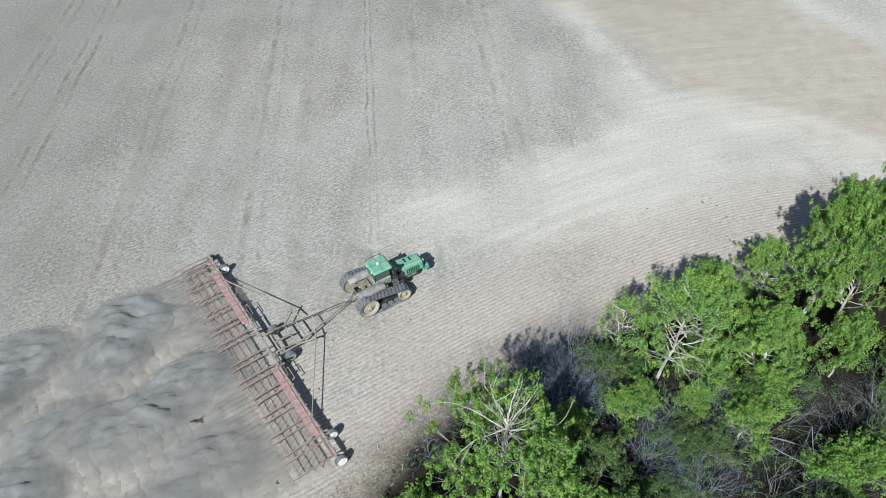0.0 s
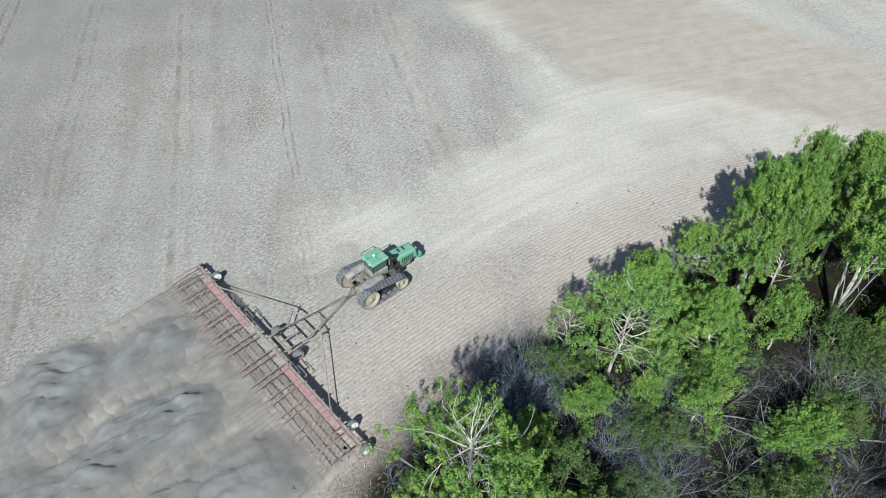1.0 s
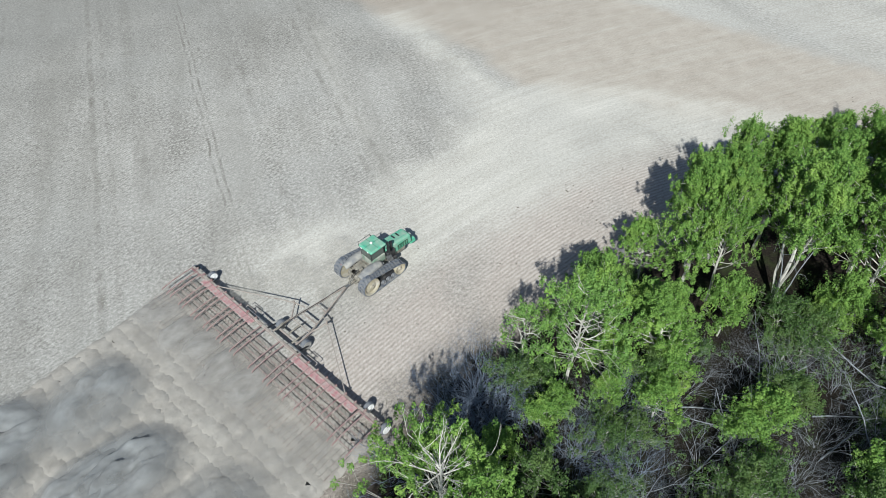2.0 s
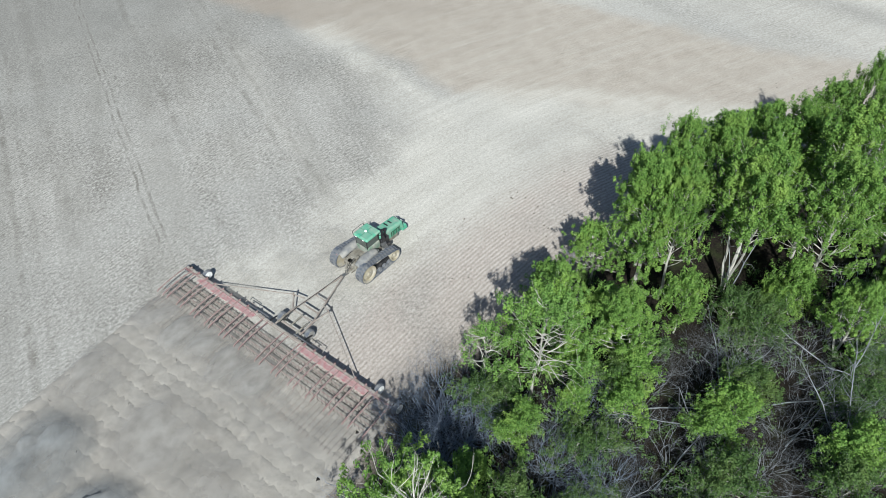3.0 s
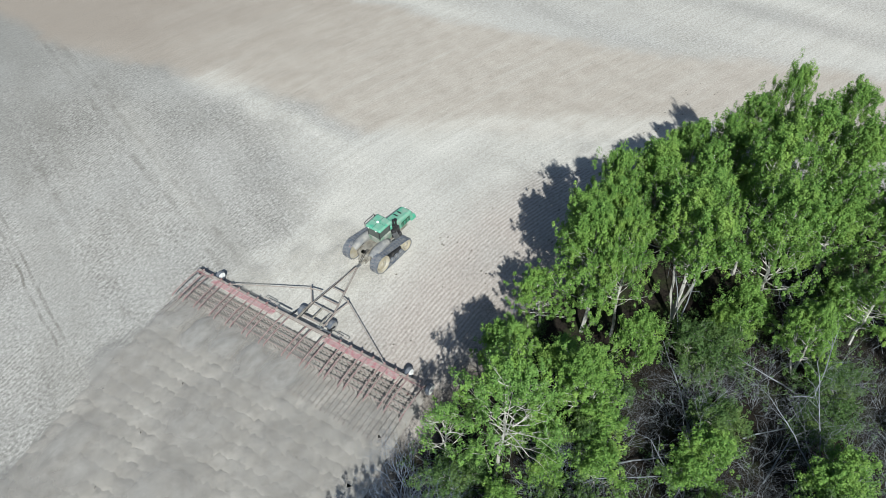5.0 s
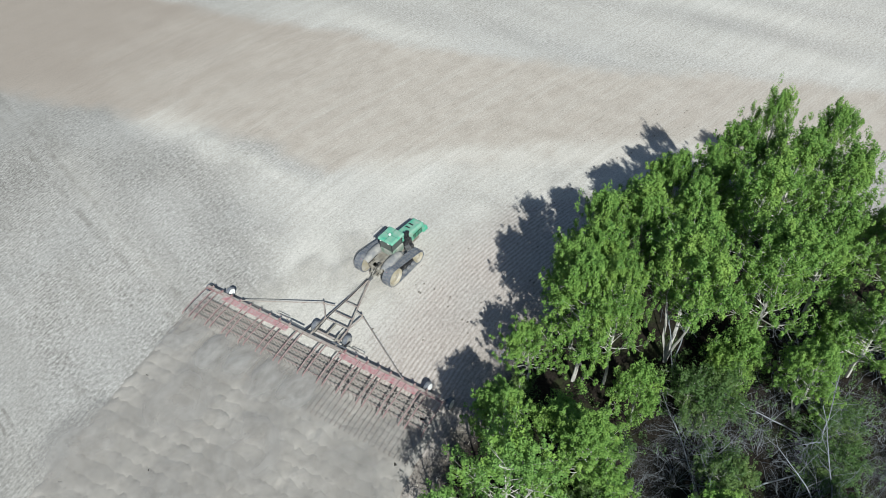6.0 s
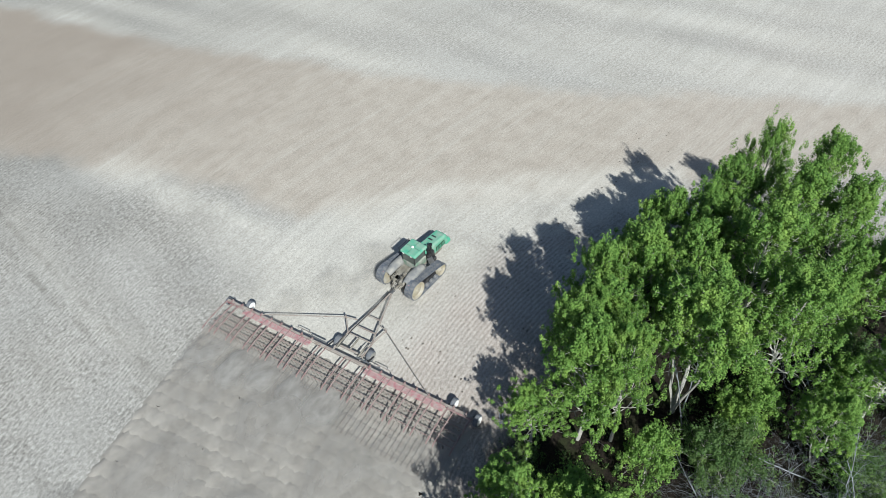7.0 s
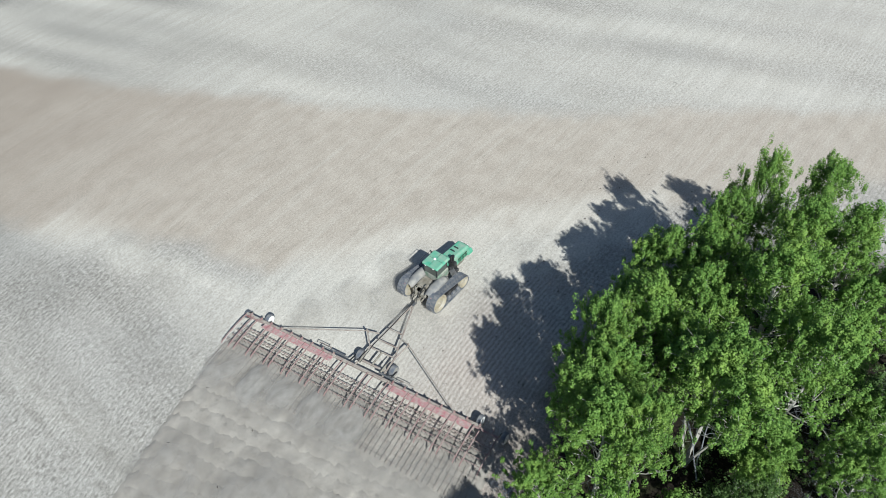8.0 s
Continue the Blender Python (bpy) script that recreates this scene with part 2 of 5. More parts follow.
def dust_material():
    """A drifting veil of dust: dense in the middle of a puff, open at its rim, in holes and where it meets the ground."""
    m, nt, sh = material("airborne_dust")
    tc = nt.nodes.new("ShaderNodeTexCoord").outputs["Object"]
    pos = nt.nodes.new("ShaderNodeNewGeometry").outputs["Position"]
    sep, wor = nt.nodes.new("ShaderNodeSeparateXYZ"), nt.nodes.new("ShaderNodeSeparateXYZ")
    nt.links.new(tc, sep.inputs[0]), nt.links.new(pos, wor.inputs[0])
    r = math_node(nt, "SQRT", math_node(nt, "ADD", math_node(nt, "MULTIPLY", sep.outputs[0], sep.outputs[0]), math_node(nt, "MULTIPLY", sep.outputs[1], sep.outputs[1])))
    info = nt.nodes.new("ShaderNodeObjectInfo")
    cb = nt.nodes.new("ShaderNodeCombineXYZ")
    nt.links.new(math_node(nt, "MULTIPLY", info.outputs["Random"], 90.0), cb.inputs[0])
    shifted = nt.nodes.new("ShaderNodeVectorMath")
    shifted.operation = "ADD"
    nt.links.new(tc, shifted.inputs[0]), nt.links.new(cb.outputs[0], shifted.inputs[1])
    n1, n2 = noise_tex(nt, 1.6, 4, shifted.outputs[0], 0.5), noise_tex(nt, 4.0, 5, shifted.outputs[0], 0.55)
    rim = ramp(nt, math_node(nt, "ADD", r, math_node(nt, "MULTIPLY", n2, 0.45)), 1.22, 0.62)
    body = math_node(nt, "MULTIPLY_ADD", ramp(nt, n1, 0.32, 0.62), 0.5, 0.5)
    alpha = math_node(nt, "MULTIPLY", math_node(nt, "MULTIPLY", rim, body), ramp(nt, wor.outputs[2], 0.12, 0.6))
    alpha = math_node(nt, "MULTIPLY", alpha, info.outputs["Alpha"], clamp=True)
    nt.links.new(mix(nt, 1.0, mix(nt, ramp(nt, n2, 0.34, 0.64), (0.285, 0.275, 0.26), (0.40, 0.392, 0.375)), info.outputs["Color"], "MULTIPLY"), sh.inputs["Base Color"])
    sh.inputs["Roughness"].default_value = 1.0
    sh.inputs["Specular IOR Level"].default_value = 0.0
    # light scatters through dust, so that its billows shade softly
    soft, add = nt.nodes.new("ShaderNodeVectorMath"), nt.nodes.new("ShaderNodeVectorMath")
    soft.operation, add.operation = "SCALE", "ADD"
    soft.inputs["Scale"].default_value = 0.5
    add.inputs[1].default_value = (0, 0, 0.6)
    nt.links.new(nt.nodes.new("ShaderNodeNewGeometry").outputs["Normal"], soft.inputs[0])
    nt.links.new(soft.outputs[0], add.inputs[0])
    unit = nt.nodes.new("ShaderNodeVectorMath")
    unit.operation = "NORMALIZE"
    nt.links.new(add.outputs[0], unit.inputs[0])
    nt.links.new(unit.outputs[0], sh.inputs["Normal"])
    through_it, clear = nt.nodes.new("ShaderNodeBsdfTranslucent"), nt.nodes.new("ShaderNodeBsdfTransparent")
    through_it.inputs["Color"].default_value = (0.44, 0.43, 0.40, 1)
    thick, veil = nt.nodes.new("ShaderNodeMixShader"), nt.nodes.new("ShaderNodeMixShader")
    thick.inputs[0].default_value = 0.25
    nt.links.new(sh.outputs[0], thick.inputs[1]), nt.links.new(through_it.outputs[0], thick.inputs[2])
    nt.links.new(alpha, veil.inputs[0])
    nt.links.new(clear.outputs[0], veil.inputs[1]), nt.links.new(thick.outputs[0], veil.inputs[2])
    out = [n for n in nt.nodes if n.type == "OUTPUT_MATERIAL"][0]
    nt.links.new(veil.outputs[0], out.inputs["Surface"])
    return m


SOIL, TILLED, AIRBORNE = soil_material(), tilled_material(), dust_material()
LEAF = leaf_material("aspen_leaves", (0.073, 0.163, 0.033), (0.20, 0.333, 0.072), (0.265, 0.395, 0.085))
LEAF_PALE = leaf_material("pale_aspen_leaves", (0.11, 0.22, 0.05), (0.20, 0.335, 0.085), (0.23, 0.37, 0.07))
LEAF_DULL = leaf_material("shrub_leaves", (0.04, 0.085, 0.025), (0.105, 0.175, 0.052), (0.14, 0.205, 0.06))
BARK = bark_material("pale_aspen_bark", (0.55, 0.53, 0.48), (0.34, 0.33, 0.29), (0.06, 0.055, 0.05))
DEADWOOD = bark_material("grey_deadwood", (0.27, 0.29, 0.315), (0.12, 0.126, 0.135), (0.045, 0.07, 0.068))
TWIG = bark_material("grey_twigs", (0.21, 0.25, 0.32), (0.11, 0.135, 0.185), (0.04, 0.04, 0.05))


# ---- building helpers ----
def part(name, bm, mat, parent=None, label="", m=None, smooth=False):
    me = bpy.data.meshes.new(name)
    bm.to_mesh(me)
    bm.free()
    me.materials.append(mat)
    if smooth:
        me.shade_smooth()
    return place(name, me, parent, label, m)


def place(name, me, parent=None, label="", m=None):
    ob = new(name, me)
    ob.parent = parent
    if m is not None:
        ob.matrix_basis = m
    return tagged(ob, label)


def block(bm, size, at, rot=(0, 0, 0), bevel=0.02, taper=None):
    """A bevelled block; taper scales its upper end in x and y."""
    made = bmesh.ops.create_cube(bm, size=1.0)["verts"]
    for v in made:
        k = taper if taper and v.co.z > 0 else (1, 1)
        v.co = Vector((v.co.x * size[0] * k[0], v.co.y * size[1] * k[1], v.co.z * size[2]))
    if bevel:
        edges = list({e for v in made for e in v.link_edges})
        made = list({v for f in bmesh.ops.bevel(bm, geom=edges, offset=min(bevel, 0.45 * min(size)), segments=1, affect="EDGES")["faces"] for v in f.verts} | {v for v in made if v.is_valid})
    bmesh.ops.transform(bm, matrix=pose(*at, *rot), verts=made)
    return bm


def rod(bm, a, b, r, r2=None, n=6):
    """A round bar from a to b."""
    a, b = Vector(a), Vector(b)
    d = b - a
    made = bmesh.ops.create_cone(bm, cap_ends=True, segments=n, radius1=r, radius2=r if r2 is None else r2, depth=d.length)["verts"]
    bmesh.ops.transform(bm, matrix=Matrix.Translation((a + b) / 2) @ d.to_track_quat("Z", "Y").to_matrix().to_4x4(), verts=made)
    return bm


def bar(bm, a, b, w, h):
    """A square tube from a to b."""
    a, b = Vector(a), Vector(b)
    d = b - a
    made = bmesh.ops.create_cube(bm, size=1.0)["verts"]
    for v in made:
        v.co = Vector((v.co.x * d.length, v.co.y * w, v.co.z * h))
    edges = list({e for v in made for e in v.link_edges})
    made = list({v for f in bmesh.ops.bevel(bm, geom=edges, offset=min(w, h) * 0.15, segments=1, affect="EDGES")["faces"] for v in f.verts})
    bmesh.ops.transform(bm, matrix=Matrix.Translation((a + b) / 2) @ d.to_track_quat("X", "Z").to_matrix().to_4x4(), verts=made)
    return bm


def lathe(bm, profile, n=24):
    """Turns (radius, y) points about the y axis."""
    rings = []
    for r, y in profile:
        rings.append([bm.verts.new((r * math.cos(2 * math.pi * i / n), y, r * math.sin(2 * math.pi * i / n))) for i in range(n)])
    for a, b in zip(rings, rings[1:]):
        for i in range(n):
            bm.faces.new((a[i], a[(i + 1) % n], b[(i + 1) % n], b[i]))
    bm.faces.new(rings[0])
    bm.faces.new(rings[-1][::-1])
    bmesh.ops.recalc_face_normals(bm, faces=bm.faces)
    return bm


def mesh_from(name, verts, faces, mat):
    me = bpy.data.meshes.new(name)
    me.from_pydata(verts, [], faces)
    me.materials.append(mat)
    return me


def quads(name, v, mat):
    """A mesh of loose quads from an (n, 4, 3) array."""
    n = len(v)
    me = bpy.data.meshes.new(name)
    me.vertices.add(4 * n), me.loops.add(4 * n), me.polygons.add(n)
    me.vertices.foreach_set("co", v.astype(np.float32).ravel())
    me.loops.foreach_set("vertex_index", np.arange(4 * n, dtype=np.int32))
    me.polygons.foreach_set("loop_start", np.arange(0, 4 * n, 4, dtype=np.int32))
    me.update(calc_edges=True)
    me.materials.append(mat)
    return me


# ---- ground ----
CURVE = np.array([way(t)[:2] for t in np.arange(-20.0, 24.01, 0.1)])
STEPS = np.concatenate([[0], np.cumsum(np.hypot(*np.diff(CURVE, axis=0).T))])
TANGENT = np.gradient(CURVE, axis=0)
TANGENT /= np.linalg.norm(TANGENT, axis=1)[:, None]


def along_way(p):
    """Signed distance across (left is plus) and length along the tractor's way, for (n, 2) places."""
    across, along = np.empty(len(p)), np.empty(len(p))
    for i in range(0, len(p), 20000):
        q = p[i:i + 20000]
        k = np.argmin((q[:, None, 0] - CURVE[None, :, 0]) ** 2 + (q[:, None, 1] - CURVE[None, :, 1]) ** 2, axis=1)
        d, tn = q - CURVE[k], TANGENT[k]
        across[i:i + 20000] = tn[:, 0] * d[:, 1] - tn[:, 1] * d[:, 0]
        along[i:i + 20000] = STEPS[k] + (d * tn).sum(1)
    return across, along


def inside(p, poly, soft):
    """1 inside a polygon, 0 outside, over a soft rim."""
    poly = np.array(poly, float)
    odd, near = np.zeros(len(p), bool), np.full(len(p), 1e9)
    for a, b in zip(poly, np.roll(poly, -1, axis=0)):
        ab = b - a
        k = np.clip(((p - a) @ ab) / (ab @ ab), 0, 1)
        near = np.minimum(near, np.linalg.norm(p - a - k[:, None] * ab, axis=1))
        cross = (a[1] > p[:, 1]) != (b[1] > p[:, 1])
        odd ^= cross & (p[:, 0] < a[0] + (p[:, 1] - a[1]) * ab[0] / (ab[1] if ab[1] else 1e-9))
    x = np.clip(np.where(odd, near, -near) / soft * 0.5 + 0.5, 0, 1)
    return x * x * (3 - 2 * x)


BARE = [(-12, 150), (-1, 121), (8, 104), (15, 93.5), (22.8, 81), (24.8, 72), (30, 67.5), (35, 64), (43, 56.5), (58, 46), (75, 30), (95, 22), (82, 38), (71, 54.5), (62, 64), (54.5, 74.5), (48, 86), (42, 97), (30.5, 116), (18, 150)]
PALE = [(-9, 53), (-1, 55), (5, 58), (14.5, 62.7), (19, 67), (16.5, 82), (15, 94), (17.5, 94), (19.5, 82), (22, 71), (30, 69.5), (38, 64), (37, 56), (27, 52.5), (15, 48), (4, 45.6), (-3, 46), (-8, 47.6)]
BANDS = ([(15, 94.5), (17.4, 94.5), (20.6, 82), (23.4, 71), (28, 67.6), (33, 65), (31, 63.5), (24, 66.2), (20.6, 69.5), (18.2, 81)], [(4, 94), (5.4, 94), (5.6, 79), (6.6, 68), (5.2, 68), (4.2, 79)], [(23, 71), (30, 70), (38, 66), (46, 59.5), (58, 49), (54, 46.5), (43, 51), (34, 57), (26, 63)])
BEYOND = [(18, 150), (30.5, 116), (42, 97), (48, 86), (54.5, 74.5), (62, 64), (71, 54.5), (82, 38), (95, 22), (150, 10), (150, 155)]
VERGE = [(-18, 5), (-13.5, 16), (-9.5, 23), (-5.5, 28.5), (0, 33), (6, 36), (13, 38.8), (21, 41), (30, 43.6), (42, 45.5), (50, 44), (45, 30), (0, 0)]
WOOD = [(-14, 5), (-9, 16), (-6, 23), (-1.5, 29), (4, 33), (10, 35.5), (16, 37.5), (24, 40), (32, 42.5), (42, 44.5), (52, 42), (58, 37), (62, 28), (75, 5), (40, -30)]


def wobble(p, size, seed):
    return np.array([noise.noise((x / size, y / size, seed)) for x, y in p])


def build_ground():
    def axis(lo, hi, step):
        inner = np.arange(lo, hi + step / 2, step)
        outer = np.array([2, 5, 10, 20, 40, 80, 160, 320, 640, 1300, 2600.0])
        return np.concatenate([lo - outer[::-1], inner, hi + outer])
    xs, ys = axis(-72, 110, 0.55), axis(8, 150, 0.55)
    gx, gy = np.meshgrid(xs, ys)
    p = np.stack([gx.ravel(), gy.ravel()], 1)
    n1, n2 = wobble(p, 6.0, 1.5), wobble(p, 1.7, 7.5)
    z = 0.03 * n2
    nx, ny = len(xs), len(ys)
    i = np.arange(nx * ny).reshape(ny, nx)
    faces = np.stack([i[:-1, :-1], i[:-1, 1:], i[1:, 1:], i[1:, :-1]], -1).reshape(-1, 4)
    me = bpy.data.meshes.new("ground")
    me.vertices.add(len(p)), me.loops.add(faces.size), me.polygons.add(len(faces))
    me.vertices.foreach_set("co", np.column_stack([p, z]).astype(np.float32).ravel())
    me.loops.foreach_set("vertex_index", faces.astype(np.int32).ravel())
    me.polygons.foreach_set("loop_start", np.arange(0, faces.size, 4, dtype=np.int32))
    me.update(calc_edges=True)
    across, along = along_way(p)
    w = p + np.column_stack([n1, n2]) * 1.6
    lane = p[:, 0] + 0.10 * (p[:, 1] - 80)
    sides = np.clip((-across - 0.5) / 5.0, 0, 1) * np.clip(1.3 + n1, 0, 1)
    values = {"across": across, "along": along, "bare": inside(w, BARE, 1.6), "pale": inside(w, PALE, 3.4) * np.clip(0.85 + 0.5 * n1, 0, 1),
              "wood": inside(w, WOOD, 1.8), "field_tone": np.clip(np.where(p[:, 1] > 75 - 0.2 * p[:, 0], np.minimum((p[:, 0] + 50) / 45, (125 - p[:, 1] - 0.25 * (40 - p[:, 0]).clip(0)) / 45), (p[:, 0] + 50) / 40) + 0.25 * n1, 0, 1), "lane": lane, "verge": inside(w, VERGE, 3.0), "margin": sides * np.clip((STEPS[300] - along) / (STEPS[300] - STEPS[268]), 0.15, 1)}
    for band in BANDS:
        values["pale"] = np.maximum(values["pale"], (0.3 if band is BANDS[1] else 0.85) * inside(w * 0.6 + p * 0.4, band, 1.3) * np.clip(0.9 + 0.6 * n2, 0, 1))
    drift = np.array([noise.noise(((0.95 * x + 0.3 * y) / 4.5, (0.3 * x - 0.95 * y) / 28, 3.5)) for x, y in p])
    values["pale"] = np.maximum(values["pale"], inside(w, BEYOND, 2.0) * np.clip(0.5 + 0.6 * drift, 0.15, 0.9))
    for key, v in values.items():
        me.attributes.new(key, "FLOAT", "POINT").data.foreach_set("value", v.astype(np.float32))
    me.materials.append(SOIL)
    me.shade_smooth()
    tagged(new("ground", me), "dry stubble field with bare and dust-pale stretches", "field", kind="structure")


build_ground()


def build_stubble():
    """Cut straw standing in rows on the unworked ground."""
    rng = np.random.default_rng(3)
    rows, step = np.arange(-6.0, 62.0, 0.56), 0.30
    k = rng.uniform(0, 1, (len(rows), int(150 / step)))
    s = (np.arange(k.shape[1]) * step)[None, :] + k * 0.4 + 60
    u = rows[:, None] + rng.normal(0, 0.07, k.shape)
    j = np.clip((np.interp(s.ravel(), STEPS, np.arange(len(STEPS)))).astype(int), 0, len(STEPS) - 1)
    c = CURVE[j] + TANGENT[j] * (s.ravel() - STEPS[j])[:, None] + np.column_stack([-TANGENT[j][:, 1], TANGENT[j][:, 0]]) * u.ravel()[:, None]
    keep = (inside(c, BARE, 0.5) < 0.4) & (inside(c, WOOD, 0.5) < 0.3) & (c[:, 0] > -72) & (c[:, 1] < 125) & (c[:, 1] > 18)
    keep &= rng.uniform(size=len(c)) > 0.25 + 0.6 * inside(c, PALE, 2.0)
    x, y, b = tow(0)
    back, side = (c[:, 0] - x) * math.cos(b) + (c[:, 1] - y) * math.sin(b), -(c[:, 0] - x) * math.sin(b) + (c[:, 1] - y) * math.cos(b)
    keep &= ~((back < -0.5) & (np.abs(side) < 12.6))
    c = c[keep]
    n = len(c)
    a, lean = rng.uniform(0, math.pi, n), rng.normal(0, 0.13, (n, 2))
    half, h = rng.uniform(0.02, 0.05, n), rng.uniform(0.025, 0.05, n)
    dx, dy = np.cos(a) * half, np.sin(a) * half
    lo = np.zeros(n)
    v = np.stack([np.column_stack([c[:, 0] - dx, c[:, 1] - dy, lo]), np.column_stack([c[:, 0] + dx, c[:, 1] + dy, lo]),
                  np.column_stack([c[:, 0] + dx * 0.8 + lean[:, 0], c[:, 1] + dy * 0.8 + lean[:, 1], h]), np.column_stack([c[:, 0] - dx * 0.8 + lean[:, 0], c[:, 1] - dy * 0.8 + lean[:, 1], h])], 1)
    m, nt, sh = material("straw")
    rnd = nt.nodes.new("ShaderNodeNewGeometry").outputs["Random Per Island"]
    nt.links.new(mix(nt, rnd, (0.26, 0.25, 0.225), (0.42, 0.40, 0.365)), sh.inputs["Base Color"])
    sh.inputs["Roughness"].default_value = 1.0
    sh.inputs["Specular IOR Level"].default_value = 0.0
    tagged(new("stubble", quads("stubble", v, m)), "pale cut straw stubble standing in rows", "stubble", kind="stuff")


build_stubble()

# ---- tilled soil behind the cultivator: slabs that heave up as it passes ----
HALF_WIDTH, REAR, TILL_STEP = 12.5, -1.7, 0.2


def soil_slab(seed, length):
    xs, ys = np.linspace(-length / 2, length / 2, 6), np.linspace(-HALF_WIDTH, HALF_WIDTH, 90)
    rng = np.random.default_rng(seed)
    verts = [(x + (0.12 * rng.normal() if 0 < i < 5 else 0), y + 0.06 * rng.normal(), 0.05 * noise.noise((x * 1.3, y * 1.3, seed)) - (0.10 if i in (0, 5) or j in (0, 89) else 0) + 0.02 * rng.normal())
             for i, x in enumerate(xs) for j, y in enumerate(ys)]
    faces = [(i * 90 + j, (i + 1) * 90 + j, (i + 1) * 90 + j + 1, i * 90 + j + 1) for i in range(5) for j in range(89)]
    me = mesh_from("tilled_soil", verts, faces, TILLED)
    me.shade_smooth()
    return me


def build_tilled():
    meshes = [soil_slab(k, 1.75) for k in range(4)]
    pieces = []
    for k in range(-75, 40):
        t = k * TILL_STEP
        x, y, b = tow(t)
        m = pose(x + REAR * math.cos(b), y + REAR * math.sin(b), 0.13 + 0.008 * (k % 3), 0, 0, math.degrees(b) + (180 if k % 2 else 0))
        ob = place("soil_slab", meshes[k % 4], tilled_root if t < 0 else None, "", m)
        if t >= 0:
            tagged(ob, "freshly worked loose brown soil heaved up by tines", "soil", group="tilled soil behind the cultivator")
            pieces.append((ob, t, m))
    return pieces


tilled_root = tagged(new("tilled_ground"), "freshly worked smooth brown soil strip", "tilled soil", kind="structure")
SLABS = build_tilled()


# ---- dust ----
def puff_mesh(seed, rough):
    """A low billowing cap, 1 m in radius, thinning out to its rim; a rough one rolls in many lumps drawn out along x."""
    rings, spokes = (40, 96) if rough > 0.5 else (22, 52)
    verts, faces = [], []
    for i in range(rings + 1):
        r = (i / rings) if i else 0.002
        for k in range(spokes):
            a = 2 * math.pi * k / spokes
            x, y = r * math.cos(a), r * math.sin(a)
            q = Vector((x * (0.65 if rough > 0.5 else 1.0) + seed * 3.7, y, seed * 1.3))
            billow = 0.25 + 0.35 * noise.noise(q * 2.2) + rough * (0.38 * noise.noise(q * 5.0) + 0.12 * noise.noise(q * 9.5) + 0.05 * noise.noise(q * 18))
            verts.append((x, y, max(0.0, (1 - r * r)) ** 1.2 * (0.5 + 0.8 * billow)))
    for i in range(rings):
        for k in range(spokes):
            j = (k + 1) % spokes
            faces.append((i * spokes + k, (i + 1) * spokes + k, (i + 1) * spokes + j, i * spokes + j))
    me = mesh_from("dust_puff", verts, faces, AIRBORNE)
    me.shade_smooth()
    return me


def build_dust():
    rng = random.Random(11)
    meshes = [puff_mesh(k, 1.0 if k < 5 else 0.1) for k in range(9)]
    made = []
    for k, t in enumerate([-7.6 + 0.8 * j for j in range(11)] + [1.6 + 1.2 * j for j in range(5)]):
        early = t < 1.0
        x, y, b = tow(t)
        for lane in range(3):
            side = -8.2 + 8.0 * lane + rng.uniform(-1.2, 1.2) + (1.5 if k % 2 else -1.0)
            back = -5.2 + rng.uniform(-1.2, 0.8)
            wide, tall = rng.uniform(4.9, 5.5), rng.uniform(1.7, 2.4) if early else rng.uniform(0.8, 1.1)
            at = Vector((x + back * math.cos(b) - side * math.sin(b), y + back * math.sin(b) + side * math.cos(b), 0.1))
            turn = math.degrees(b) + rng.uniform(-30, 20) + (180 if rng.random() < 0.5 else 0)
            ob = place("dust_puff", rng.choice(meshes[:5] if early else meshes[5:]), None, "", pose(*at, 0, 0, turn))
            ob.scale = (wide, wide * rng.uniform(0.75, 1.0), tall)
            dense = (1.0 if early else 0.72 if t < 4 else 0.66) * rng.uniform(0.8, 1.0) * (0.75 if lane == 0 else 1.0)
            # early puffs tinted darker and bluer: the cloud's self-shading is put into their colour
            ob.color = (0.78, 0.82, 0.86, dense) if early else (1.08, 1.05, 1.02, dense)
            tagged(ob, "rolling cloud of field dust tinted darker for its own shade" if early else "drifting grey-beige puff of field dust", "dust", group="dust behind the cultivator")
            made.append((ob, t, at, turn, tall))
    return made


def build_wake():
    """The low veil that boils up right behind the tines and goes along with them."""
    rng = random.Random(23)
    meshes = [puff_mesh(20 + k, 0.08) for k in range(4)]
    made = []
    for k in range(8):
        side, back = -10.6 + 3.0 * k + rng.uniform(-0.5, 0.5), (-5.9 if k < 3 else -5.0) + rng.uniform(-0.5, 0.5)
        ob = place("dust_puff", meshes[k % 4], None, "", pose(0, 0, 0))
        ob.scale = (rng.uniform(3.8, 4.4), rng.uniform(2.5, 2.9), rng.uniform(0.8, 1.1))
        ob.color = (1.08, 1.06, 1.04, (0.32 if k < 3 else 0.74) * rng.uniform(0.8, 1.0))
        tagged(ob, "low veil of dust boiling up behind the tines", "dust", group="dust behind the cultivator")
        made.append((ob, back, side, rng.uniform(-25, 25)))
    return made


def build_haze():
    """The thin haze that the belts lift and trail beside the tractor."""
    made = []
    for k, (back, side, turn) in enumerate(((-3.4, 2.6, 10), (-4.2, -0.9, 130), (-0.6, 4.2, 250), (-5.5, 5.2, 40), (-9.5, 6.6, 200))):
        ob = place("dust_puff", puff_mesh(30 + k, 0.08), None, "", pose(0, 0, 0))
        ob.scale = (3.4, 2.6, 1.1)
        ob.color = (1.45, 1.4, 1.3, 0.3)
        tagged(ob, "thin pale haze of dust lifted by the tractor's belts", "dust", group="dust beside the tractor")
        made.append((ob, back, side, turn))
    return made


PUFFS, WAKE, HAZE = build_dust(), build_wake(), build_haze()


